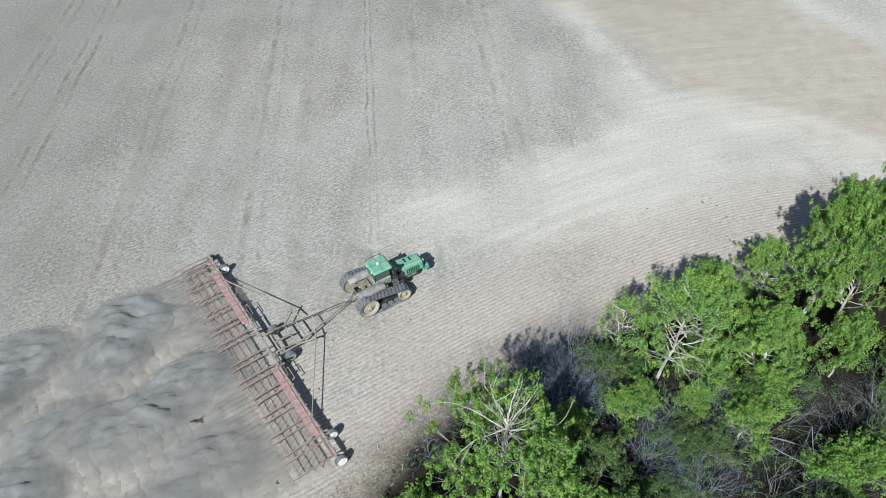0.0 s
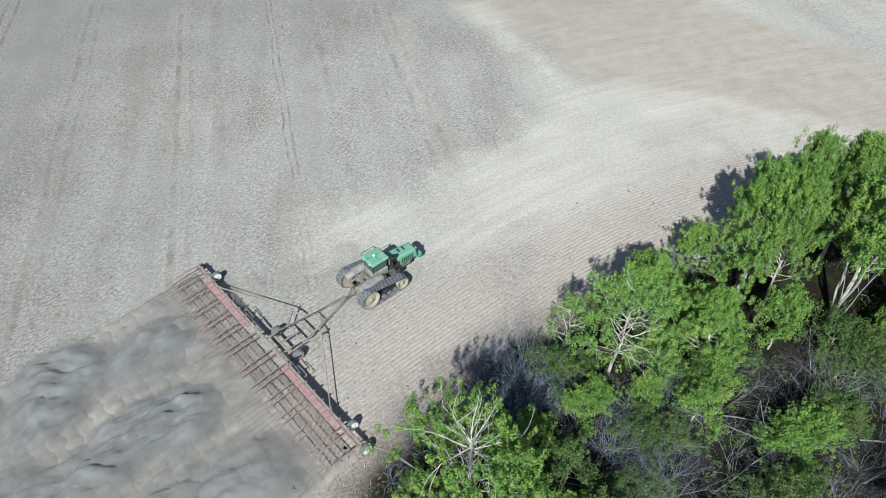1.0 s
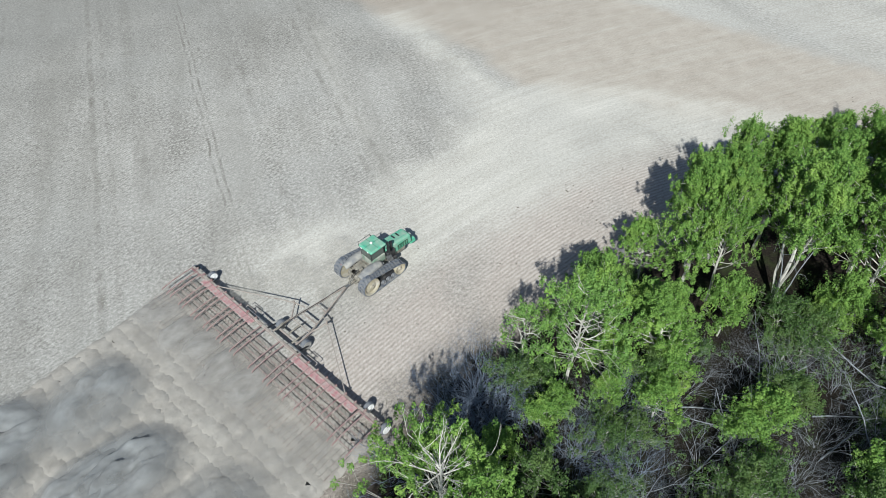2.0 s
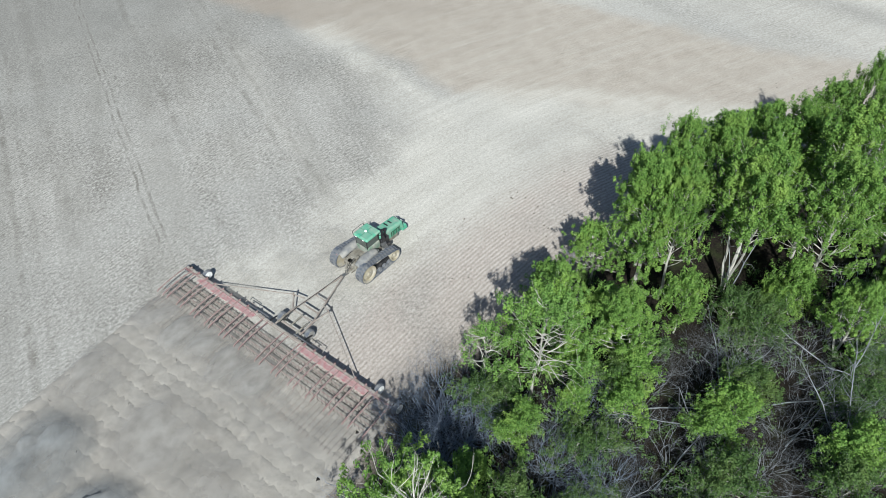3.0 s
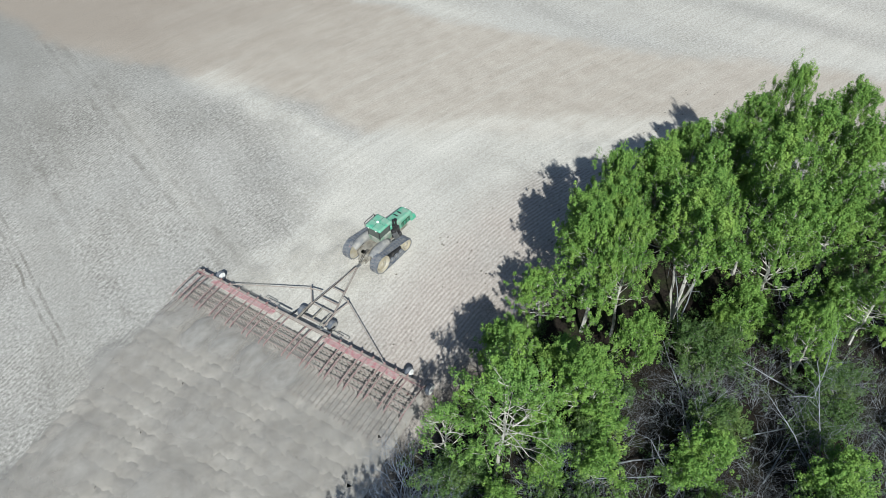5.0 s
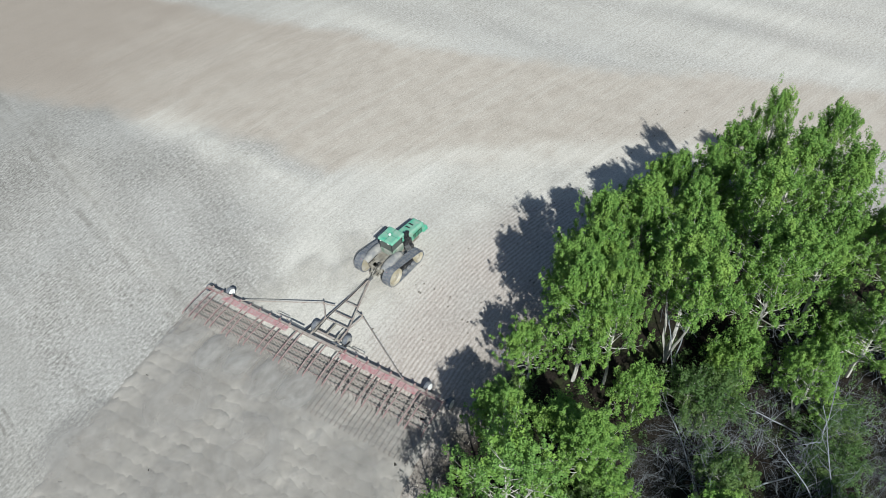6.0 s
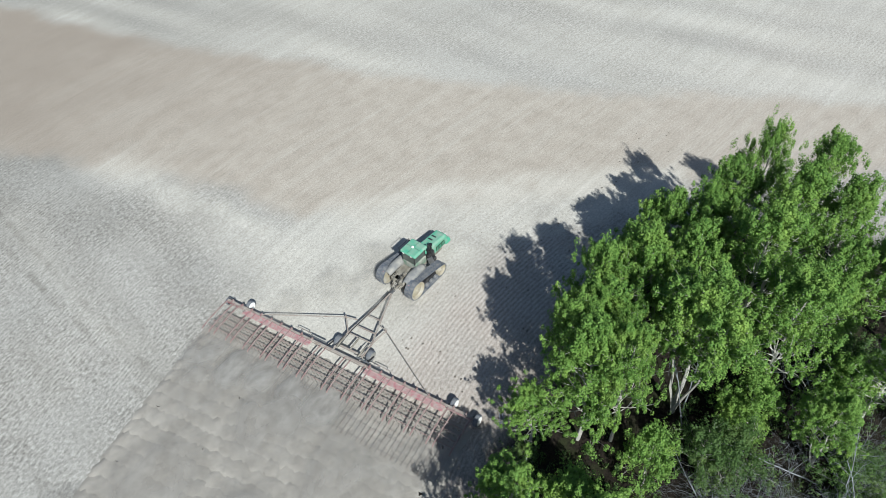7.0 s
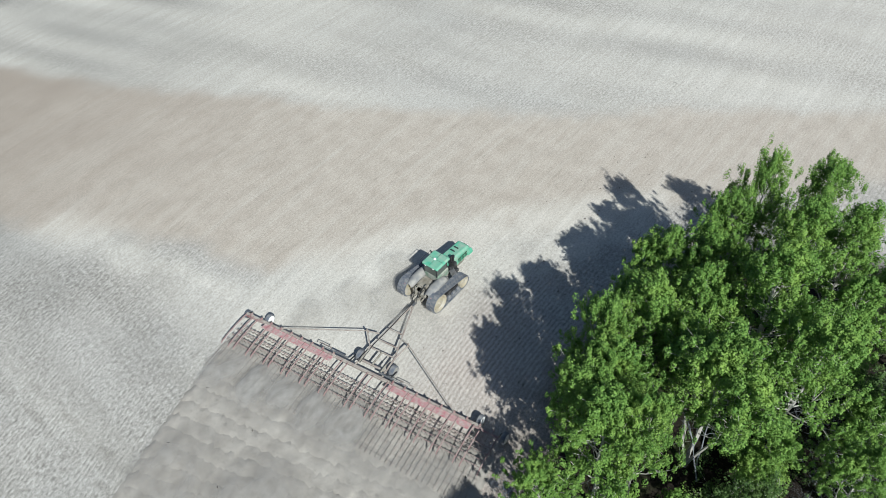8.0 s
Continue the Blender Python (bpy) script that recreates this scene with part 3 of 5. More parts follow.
# ---- tractor ----
def loop_point(s, rear, front, r1, r2):
    """A place and slope on the belt's loop round the drive wheel (rear) and the idler (front); s is its length along from the rear wheel's top."""
    (x1, z1), (x2, z2) = rear, front
    d = math.hypot(x2 - x1, z2 - z1)
    lean, dip = math.atan2(z2 - z1, x2 - x1), math.asin((r1 - r2) / d)
    run = math.sqrt(d * d - (r1 - r2) ** 2)
    top, low = lean - dip + math.pi / 2, lean + dip - math.pi / 2
    legs = (run, r2 * (top - low), run, r1 * (2 * math.pi - (top - low)))
    s %= sum(legs)
    if s < legs[0]:
        k = s / run
        return x1 + r1 * math.cos(top) + k * run * math.cos(top - math.pi / 2), z1 + r1 * math.sin(top) + k * run * math.sin(top - math.pi / 2), top
    s -= legs[0]
    if s < legs[1]:
        a = top - s / r2
        return x2 + r2 * math.cos(a), z2 + r2 * math.sin(a), a
    s -= legs[1]
    if s < legs[2]:
        k = s / run
        return x2 + r2 * math.cos(low) + k * run * math.cos(low - math.pi / 2), z2 + r2 * math.sin(low) + k * run * math.sin(low - math.pi / 2), low
    s -= legs[2]
    a = low - s / r1
    return x1 + r1 * math.cos(a), z1 + r1 * math.sin(a), a


REAR_WHEEL, FRONT_WHEEL, R_REAR, R_FRONT = (-1.98, 0.98), (1.30, 0.68), 0.91, 0.61
GAP = math.hypot(FRONT_WHEEL[0] - REAR_WHEEL[0], FRONT_WHEEL[1] - REAR_WHEEL[1])
BELT_LENGTH = 2 * math.sqrt(GAP ** 2 - (R_REAR - R_FRONT) ** 2) + R_REAR * (math.pi + 2 * math.asin((R_REAR - R_FRONT) / GAP)) + R_FRONT * (math.pi - 2 * math.asin((R_REAR - R_FRONT) / GAP))
LUGS = 34


def build_tractor():
    tractor = tagged(new("tractor"), "green twin-track farm tractor covered in field dust", "tractor")
    bm = bmesh.new()
    block(bm, (5.6, 0.9, 0.55), (0.6, 0, 0.95), bevel=0.06)
    block(bm, (2.0, 1.5, 0.5), (-1.4, 0, 1.25), bevel=0.08)
    part("chassis", bm, HYDRAULIC, tractor)
    # hood, sloping to the nose
    bm = bmesh.new()
    block(bm, (3.05, 1.42, 1.25), (2.55, 0, 1.86), bevel=0.16, taper=(0.97, 0.88))
    for v in bm.verts:
        if v.co.z > 1.8:
            v.co.z -= 0.10 * max(0, v.co.x - 1.1)
    hood = part("hood", bm, GREEN, tractor, smooth=False)
    for x in (2.55, 3.05):
        part("hood_vent", block(bmesh.new(), (0.16, 0.5, 0.03), (x, 0.12, 2.485 - 0.10 * (x - 1.1)), (0, 5.7, 0), 0.01), BLACK, hood)
    for y, side in ((-0.71, 1), (0.71, -1)):
        part("side_grille", block(bmesh.new(), (1.2, 0.04, 0.5), (2.9, y, 1.72), bevel=0.012), DARK_GREEN, hood, "dark slotted grille")
        for k in range(5):
            part("grille_slat", block(bmesh.new(), (0.05, 0.05, 0.44), (2.45 + 0.22 * k, y - 0.012 * side, 1.72), (0, 15, 0), 0.01), GREEN, hood)
    part("front_grille", block(bmesh.new(), (0.06, 0.9, 0.7), (4.10, 0, 1.62), bevel=0.02), DARK_GREEN, hood)
    for y in (-0.32, 0.32):
        part("headlight", block(bmesh.new(), (0.05, 0.24, 0.12), (4.13, y, 1.95), bevel=0.02), WHITE, hood)
    bm = bmesh.new()
    block(bm, (0.75, 0.95, 0.55), (4.35, 0, 0.98), bevel=0.08, taper=(0.7, 0.9))
    part("front_weight", bm, GREEN, tractor)
    # cab
    bm = bmesh.new()
    block(bm, (1.98, 1.98, 0.30), (0.08, -0.10, 3.36), bevel=0.13, taper=(0.92, 0.92))
    for v in bm.verts:
        x, y = v.co.x - 0.08, v.co.y + 0.10
        k = 1 - 0.16 * max(0, abs(x) + abs(y) - 1.35)
        v.co.x, v.co.y = 0.08 + x * k, y * k - 0.10
    roof = part("roof", bm, GREEN, tractor)
    part("roof_seam", block(bmesh.new(), (1.7, 0.025, 0.012), (0.06, -0.08, 3.512), bevel=0.004), BLACK, roof)
    part("roof_seam", block(bmesh.new(), (0.025, 1.7, 0.012), (0.06, -0.08, 3.512), bevel=0.004), BLACK, roof)
    bm = bmesh.new()
    bmesh.ops.create_uvsphere(bm, u_segments=14, v_segments=8, radius=0.13)
    bmesh.ops.transform(bm, matrix=pose(0.03, -0.05, 3.56) @ Matrix.Diagonal((1, 1, 0.75, 1)), verts=bm.verts)
    part("antenna_dome", bm, WHITE, roof, "white positioning antenna dome", smooth=True)
    part("cab_body", block(bmesh.new(), (1.45, 1.6, 0.75), (0.05, -0.05, 1.95), bevel=0.06), DUSTY_GREEN, tractor)
    for x, y in ((-0.66, -0.72), (-0.66, 0.62), (0.72, -0.72), (0.72, 0.62)):
        part("cab_pillar", bar(bmesh.new(), (x, y, 2.25), (x * 0.96, y * 0.98, 3.24), 0.09, 0.09), BLACK, tractor)
    for nm, size, at in (("rear_window", (0.02, 1.25, 0.86), (-0.68, -0.05, 2.76)), ("windscreen", (0.02, 1.25, 0.86), (0.73, -0.05, 2.76)),
                         ("side_window", (1.25, 0.02, 0.86), (0.03, -0.73, 2.76)), ("side_window", (1.25, 0.02, 0.86), (0.03, 0.63, 2.76))):
        part(nm, block(bmesh.new(), size, at, bevel=0.004), GLASS, tractor)
    part("seat", block(block(bmesh.new(), (0.5, 0.5, 0.14), (-0.1, -0.05, 2.42), bevel=0.05), (0.12, 0.48, 0.6), (-0.36, -0.05, 2.75), (0, -8, 0), 0.05), BLACK, tractor)
    for y in (-0.5, 0.35):
        for x, turn in ((0.88, 0), (-0.80, 180)):
            part("work_light", block(bmesh.new(), (0.07, 0.16, 0.11), (x, y, 3.30), (0, 0, turn), 0.02), WHITE, tractor)
    bm = bmesh.new()
    pts = [(-0.6, 0.98, 2.9), (-0.6, 1.0, 3.42), (0.75, 1.0, 3.42), (0.8, 0.98, 2.6)]
    for a, b in zip(pts, pts[1:]):
        rod(bm, a, b, 0.022)
    part("handrail", bm, BLACK, tractor)
    for y in (-1.0, 0.95):
        bm = bmesh.new()
        rod(bm, (0.7, y * 0.75, 2.9), (0.95, y * 1.25, 2.95), 0.018)
        block(bm, (0.05, 0.22, 0.4), (0.97, y * 1.25, 2.8), bevel=0.02)
        part("mirror", bm, BLACK, tractor)
    # stack and intake beside the hood
    part("engine_side", block(block(bmesh.new(), (0.95, 0.34, 0.95), (1.35, -0.78, 1.72), bevel=0.06), (0.7, 0.5, 0.35), (1.45, -0.9, 1.35), bevel=0.06), BLACK, tractor, "black battery and filter housing")
    part("engine_side", block(bmesh.new(), (0.95, 0.3, 0.9), (1.35, 0.78, 1.70), bevel=0.06), BLACK, tractor)
    bm = bmesh.new()
    rod(bm, (1.15, -0.86, 1.5), (1.15, -0.86, 2.75), 0.16, n=12)
    rod(bm, (1.15, -0.86, 2.75), (1.15, -0.86, 3.35), 0.09, n=10)
    part("exhaust_stack", bm, BLACK, tractor, smooth=False)
    bm = bmesh.new()
    rod(bm, (1.55, -0.76, 1.6), (1.55, -0.76, 2.95), 0.09, n=10)
    rod(bm, (1.55, -0.76, 2.9), (1.55, -0.76, 3.05), 0.16, n=12)
    part("air_intake", bm, BLACK, tractor)
    bm = bmesh.new()
    for k in range(4):
        block(bm, (0.5, 0.36, 0.05), (0.98, -1.02 - 0.13 * k, 1.85 - 0.28 * k), bevel=0.015)
    for x in (0.73, 1.23):
        bar(bm, (x, -0.95, 2.0), (x, -1.5, 0.9), 0.05, 0.05)
    part("access_steps", bm, STEEL, tractor)
    # decks over the belts
    for s in (-1, 1):
        # a rounded shell over the belt's inner half
        bm = bmesh.new()
        grid = [[None] * 9 for _ in range(13)]
        for i in range(13):
            f = i / 12
            for j in range(9):
                g = j / 8 * 2 - 1
                half = 0.48 * (1 - 0.35 * abs(2 * f - 1) ** 3)
                z = 2.16 - 0.30 * abs(g) ** 2.6 - 0.42 * max(0.0, 0.35 - f) ** 1.2 * 2.2 - 0.22 * max(0.0, f - 0.8) * 5
                grid[i][j] = bm.verts.new((-2.45 + 2.55 * f, s * (1.02 + g * half), z))
        for i in range(12):
            for j in range(8):
                bm.faces.new((grid[i][j], grid[i + 1][j], grid[i + 1][j + 1], grid[i][j + 1]))
        bmesh.ops.recalc_face_normals(bm, faces=bm.faces)
        if bm.faces[:][40].normal.z < 0:
            bmesh.ops.reverse_faces(bm, faces=bm.faces)
        bmesh.ops.solidify(bm, geom=bm.faces[:], thickness=0.05)
        part("fender", bm, DUSTY_DECK, tractor, "fender under a thick coat of dust", smooth=True)
        bm = bmesh.new()
        block(bm, (1.3, 0.6, 0.7), (-0.4, s * 0.98, 1.5), bevel=0.1)
        part("fuel_tank", bm, DUSTY_DECK, tractor)
        part("tail_light", block(bmesh.new(), (0.05, 0.2, 0.1), (-2.45, s * 1.45, 1.72), bevel=0.02), RED, tractor)
    # rear platform with hoses and hitch
    rng = random.Random(4)
    bm = bmesh.new()
    block(bm, (0.9, 1.3, 0.12), (-1.35, 0, 1.62), bevel=0.03)
    block(bm, (0.5, 0.55, 0.5), (-2.1, 0.15, 1.25), bevel=0.06)
    block(bm, (0.35, 0.3, 0.4), (-1.7, -0.4, 1.8), bevel=0.05)
    part("rear_platform", bm, HYDRAULIC, tractor)
    for k in range(7):
        bm = bmesh.new()
        y0, y1 = rng.uniform(-0.45, 0.45), rng.uniform(-0.15, 0.2)
        pts = [(-1.75, y0, 1.75), (-2.15 - rng.uniform(0, 0.2), y0 * 1.2, 1.75 + rng.uniform(-0.1, 0.2)), (-2.6, (y0 + y1) / 2, 1.3), (-2.95, y1, 0.85)]
        for a, b in zip(pts, pts[1:]):
            rod(bm, a, b, 0.024, n=5)
        part("hydraulic_hose", bm, BLACK if k % 2 else HYDRAULIC, tractor)
    bm = bmesh.new()
    bar(bm, (-1.8, 0, 0.62), (-2.95, 0, 0.60), 0.16, 0.10)
    for s in (-1, 1):
        bar(bm, (-1.9, s * 0.5, 1.0), (-2.65, s * 0.42, 0.75), 0.10, 0.14)
    rod(bm, (-2.9, 0, 0.48), (-2.9, 0, 0.80), 0.05, n=10)
    part("drawbar", bm, HYDRAULIC, tractor)
    # tracks
    lug_bm = bmesh.new()
    for s in (-1, 1):
        block(lug_bm, (0.11, 0.40, 0.06), (0.05 if s > 0 else -0.05, s * 0.21, 0.03), (0, 0, 18 * s), 0.012)
    lug_mesh = bpy.data.meshes.new("lug")
    lug_bm.to_mesh(lug_mesh)
    lug_mesh.materials.append(RUBBER)
    rear_bm = lathe(bmesh.new(), [(0.10, -0.42), (0.16, -0.42), (0.18, -0.32), (0.58, -0.24), (0.70, -0.36), (0.83, -0.40), (0.86, -0.39), (0.86, 0.36), (0.70, 0.36), (0.10, 0.34)], 32)
    front_bm = lathe(bmesh.new(), [(0.08, -0.40), (0.14, -0.40), (0.16, -0.28), (0.33, -0.22), (0.44, -0.36), (0.54, -0.39), (0.56, -0.38), (0.56, 0.35), (0.45, 0.35), (0.08, 0.33)], 28)
    mid_bm = lathe(bmesh.new(), [(0.06, -0.32), (0.10, -0.32), (0.17, -0.24), (0.24, -0.30), (0.27, -0.29), (0.27, 0.29), (0.06, 0.28)], 18)
    for k in range(6):
        a = k * math.pi / 3
        bmesh.ops.create_cone(rear_bm, cap_ends=True, segments=8, radius1=0.045, radius2=0.045, depth=0.07, matrix=pose(0.32 * math.cos(a), -0.29, 0.32 * math.sin(a), 90))
    wheels = {}
    for nm, b in (("drive_wheel", rear_bm), ("idler_wheel", front_bm), ("mid_roller", mid_bm)):
        wheels[nm] = bpy.data.meshes.new(nm)
        b.to_mesh(wheels[nm])
        wheels[nm].materials.append(RUBBER if nm == "mid_roller" else YELLOW)
    turning, lugs = [], []
    for s in (-1, 1):
        bm = bmesh.new()
        n, w = 72, 0.43
        ring = [loop_point(BELT_LENGTH * k / n, REAR_WHEEL, FRONT_WHEEL, R_REAR, R_FRONT) for k in range(n)]
        rows = [[bm.verts.new((x + h * math.cos(a), y, z + h * math.sin(a))) for y, h in ((-w, 0.0), (w, 0.0), (w, -0.05), (-w, -0.05))] for x, z, a in ring]
        for k in range(n):
            a, b = rows[k], rows[(k + 1) % n]
            for j in range(4):
                bm.faces.new((a[j], a[(j + 1) % 4], b[(j + 1) % 4], b[j]))
        bmesh.ops.recalc_face_normals(bm, faces=bm.faces)
        y = s * 1.64
        belt = part("track_belt", bm, RUBBER, tractor, "dusty black rubber belt with chevron lugs", pose(0, y, 0))
        part("track_frame", block(block(bmesh.new(), (2.2, 0.34, 0.32), (-0.1, 0, 0.66), bevel=0.05), (1.5, 0.3, 0.22), (0.0, 0, 0.42), bevel=0.04), BLACK, tractor, "", pose(0, y, 0))
        turn = pose(0, 0, 0, 0, 0, 0 if s < 0 else 180)
        for nm, (x, z), r in (("drive_wheel", REAR_WHEEL, 0.88), ("idler_wheel", FRONT_WHEEL, 0.65), ("mid_roller", (-0.62, 0.36), 0.29), ("mid_roller", (-0.02, 0.35), 0.29), ("mid_roller", (0.58, 0.34), 0.29)):
            ob = place(nm, wheels[nm], tractor, "", pose(x, y, z) @ turn)
            turning.append((ob, pose(x, y, z), turn, r))
        for k in range(LUGS):
            ob = place("lug", lug_mesh, belt)
            lugs.append((ob, BELT_LENGTH * k / LUGS, s))
    return tractor, turning, lugs


TRACTOR, TURNING, BELT_LUGS = build_tractor()


# ---- cultivator ----
def build_cultivator():
    cul = tagged(new("cultivator"), "wide red folding field cultivator with tine rows and harrow", "cultivator")
    turning = []
    # main bar: centre and two wings
    part("centre_bar", bar(bmesh.new(), (-0.40, -2.6, 0.86), (-0.40, 2.6, 0.86), 0.26, 0.26), RUST, cul, "dusty brown centre toolbar")
    part("centre_bar", bar(bmesh.new(), (0.35, -1.75, 0.80), (0.35, 0.75, 0.80), 0.16, 0.16), RUST, cul)
    for s in (-1, 1):
        wing = part("wing_bar", bar(bmesh.new(), (-0.40, s * 2.62, 0.86), (-0.40, s * 12.25, 0.86), 0.24, 0.24), RUST, cul, "rust-brown wing toolbar")
        for k in range(4):
            y0, y1 = 2.75 + 1.82 * k, 2.75 + 1.82 * (k + 1) - 0.03
            bm = bmesh.new()
            block(bm, (0.50, y1 - y0, 0.07), (-0.82, s * (y0 + y1) / 2, 0.98), (0, 4, 0), 0.02)
            block(bm, (0.10, y1 - y0, 0.16), (-0.58, s * (y0 + y1) / 2, 0.95), bevel=0.03)
            part("red_plate", bm, RED, wing, "faded red painted wing plate")
        bm = bmesh.new()
        block(bm, (0.14, 2.0, 0.08), (-0.62, s * 11.15, 0.97), bevel=0.02)
        part("end_rail", bm, DULL_RED, wing, "dust-covered end rail")
        for k in range(9):
            y = s * (2.9 + k * 1.1)
            bm = bmesh.new()
            block(bm, (0.30, 0.14, 0.34), (-0.36, y, 0.90), bevel=0.02)
            rod(bm, (-0.20, y, 0.98), (-0.20, y, 1.08), 0.03, n=6)
            part("clamp", bm, DULL_RED, wing)
        # fold cylinder
        bm = bmesh.new()
        rod(bm, (-0.15, s * 1.5, 1.12), (-0.15, s * 2.9, 1.14), 0.07, n=10)
        rod(bm, (-0.15, s * 2.9, 1.14), (-0.15, s * 4.2, 1.10), 0.035, n=8)
        part("fold_cylinder", bm, STEEL, cul)
        bm = bmesh.new()
        for a, b in (((-0.1, s * 3.4, 0.9), (0.12, s * 3.4, 1.0)), ((0.12, s * 3.4, 1.0), (0.12, s * 4.6, 1.0)), ((0.12, s * 4.6, 1.0), (-0.1, s * 4.6, 0.9))):
            rod(bm, a, b, 0.03)
        part("guard_rail", bm, RUST, cul)
    # rearward arms in pairs, drooping at the tips
    ys = [1.6 + 1.9 * k + d for k in range(6) for d in (-0.28, 0.28)] + [-0.9 - 1.92 * k + d for k in range(6) for d in (-0.28, 0.28)] + [12.15, -12.2]
    arm_bm = bmesh.new()
    pts = [(-0.45, 0, 0.98), (-1.4, 0, 1.04), (-2.7, 0, 0.98), (-3.65, 0, 0.84), (-3.75, 0, 0.70)]
    for a, b in zip(pts, pts[1:]):
        bar(arm_bm, a, b, 0.085, 0.09)
    arm_mesh = bpy.data.meshes.new("arm")
    arm_bm.to_mesh(arm_mesh)
    arm_mesh.materials.append(DULL_RED)
    for y in ys:
        place("arm", arm_mesh, cul, "", pose(0, y, 0))
    # four tine bars with spring tines
    tine_bm = bmesh.new()
    pts = [(0.02, 0, 0.02), (0.05, 0, 0.07), (-0.05, 0, 0.10), (-0.11, 0, 0.0), (-0.09, 0, -0.24), (0.0, 0, -0.50)]
    for a, b in zip(pts, pts[1:]):
        bar(tine_bm, a, b, 0.045, 0.025)
    block(tine_bm, (0.20, 0.16, 0.02), (0.03, 0, -0.50), (0, 30, 0), 0.004)
    tine_mesh = bpy.data.meshes.new("tine")
    tine_bm.to_mesh(tine_mesh)
    tine_mesh.materials.append(RUST)
    for k, x in enumerate((-1.45, -2.0, -2.55, -3.1)):
        for y0, y1 in ((-12.1, -7.4), (-7.35, -2.65), (-2.6, 2.6), (2.65, 7.35), (7.4, 12.1)):
            part("tine_bar", bar(bmesh.new(), (x, y0, 0.60), (x, y1, 0.60), 0.042, 0.05), DULL_RED, cul)
        for j in range(56):
            y = -12.0 + j * 0.432 + 0.108 * (k % 4)
            if y < 12.1:
                place("tine", tine_mesh, cul, "", pose(x, y, 0.60))
    # trailing harrow
    rng = random.Random(8)
    rake_bm = bmesh.new()
    for j in range(5):
        y = -0.92 + j * 0.46
        rod(rake_bm, (-3.35, y, 0.40), (-5.95, y, 0.28), 0.020, n=5)
        for x in (-3.9, -4.5, -5.1, -5.7):
            rod(rake_bm, (x, y, 0.34), (x - 0.18, y, 0.06), 0.010, n=4)
    for x in (-3.9, -4.5, -5.1, -5.7):
        rod(rake_bm, (x, -1.08, 0.34), (x, 1.08, 0.34), 0.012, n=5)
    rake_mesh = bpy.data.meshes.new("harrow_section")
    rake_bm.to_mesh(rake_mesh)
    rake_mesh.materials.append(RUST)
    for k in range(11):
        place("harrow_section", rake_mesh, cul, "", pose(0, -11.25 + 2.25 * k, rng.uniform(-0.02, 0.02)))
    # tongue: two rails meeting at the hitch, cross bars, side legs with posts for the wing braces
    MID = -0.5
    for s, post in ((-1, (3.25, -2.05)), (1, (2.87, 1.75))):
        knee = (1.72, MID + s * 1.22)
        part("tongue_rail", bar(bmesh.new(), (1.62, MID + s * 1.20, 0.80), (7.0, s * 0.06, 0.66), 0.11, 0.14), RUST, cul)
        leg = bar(bmesh.new(), (-0.35, MID + s * 1.30, 0.84), (*knee, 0.84), 0.12, 0.14)
        part("side_leg", bar(leg, (*knee, 0.86), (*post, 0.92), 0.11, 0.12), RUST, cul)
        part("bracket", bar(bmesh.new(), (*post, 0.98), (post[0] + 0.32, post[1] - s * 0.95, 0.82), 0.09, 0.10), RUST, cul)
        part("bracket_post", rod(bmesh.new(), (*post, 0.75), (*post, 1.2), 0.07, n=10), RUST, cul)
        part("wing_brace", bar(bmesh.new(), (*post, 1.0), (-0.35, s * 8.45, 1.0), 0.075, 0.075), RUST, cul, "long slanting wing brace tube")
        bm = bmesh.new()
        rod(bm, (0.0, MID + s * 1.05, 1.05), (0.75, MID + s * 1.08, 1.08), 0.08, n=10)
        rod(bm, (0.75, MID + s * 1.08, 1.08), (1.35, MID + s * 1.1, 1.02), 0.04, n=8)
        part("lift_cylinder", bm, HYDRAULIC, cul)
    for x in (1.75, 2.7, 4.05):
        w, c = 0.06 + (7.0 - x) / 5.38 * 1.14, MID * (7.0 - x) / 5.38
        part("cross_bar", bar(bmesh.new(), (x, c - w, 0.80 - 0.02 * x), (x, c + w, 0.80 - 0.02 * x), 0.10, 0.12), RUST, cul)
    bm = bmesh.new()
    block(bm, (0.7, 0.24, 0.10), (7.2, 0, 0.64), bevel=0.03)
    rod(bm, (7.5, 0, 0.50), (7.5, 0, 0.74), 0.11, n=12)
    part("hitch_eye", bm, STEEL, cul)
    bm = bmesh.new()
    pts = [(0.0, 0.5, 0.95), (2.0, 0.52, 0.95), (4.5, 0.25, 0.86), (6.6, 0.12, 0.80), (7.0, 0.05, 0.84)]
    for a, b in zip(pts, pts[1:]):
        rod(bm, a, b, 0.03, n=5)
    part("hydraulic_line", bm, BLACK, cul)
    bm = bmesh.new()
    rod(bm, (0.35, -0.5, 0.95), (1.7, -0.5, 0.92), 0.08, n=10)
    part("depth_cylinder", bm, HYDRAULIC, cul)
    # wheels
    def wheel_mesh(name, r, w, rim):
        tyre = lathe(bmesh.new(), [(r * 0.55, -w * 0.42), (r * 0.85, -w * 0.5), (r * 0.97, -w * 0.34), (r, 0), (r * 0.97, w * 0.34), (r * 0.85, w * 0.5), (r * 0.55, w * 0.42)], 24)
        hub = lathe(bmesh.new(), [(r * 0.05, -w * 0.62), (r * 0.16, -w * 0.60), (r * 0.20, -w * 0.53), (r * 0.62, -w * 0.51), (r * 0.70, -w * 0.56), (r * 0.76, -w * 0.53), (r * 0.76, w * 0.53), (r * 0.70, w * 0.56), (r * 0.62, w * 0.51), (r * 0.20, w * 0.53), (r * 0.16, w * 0.60), (r * 0.05, w * 0.62)], 20)
        out = []
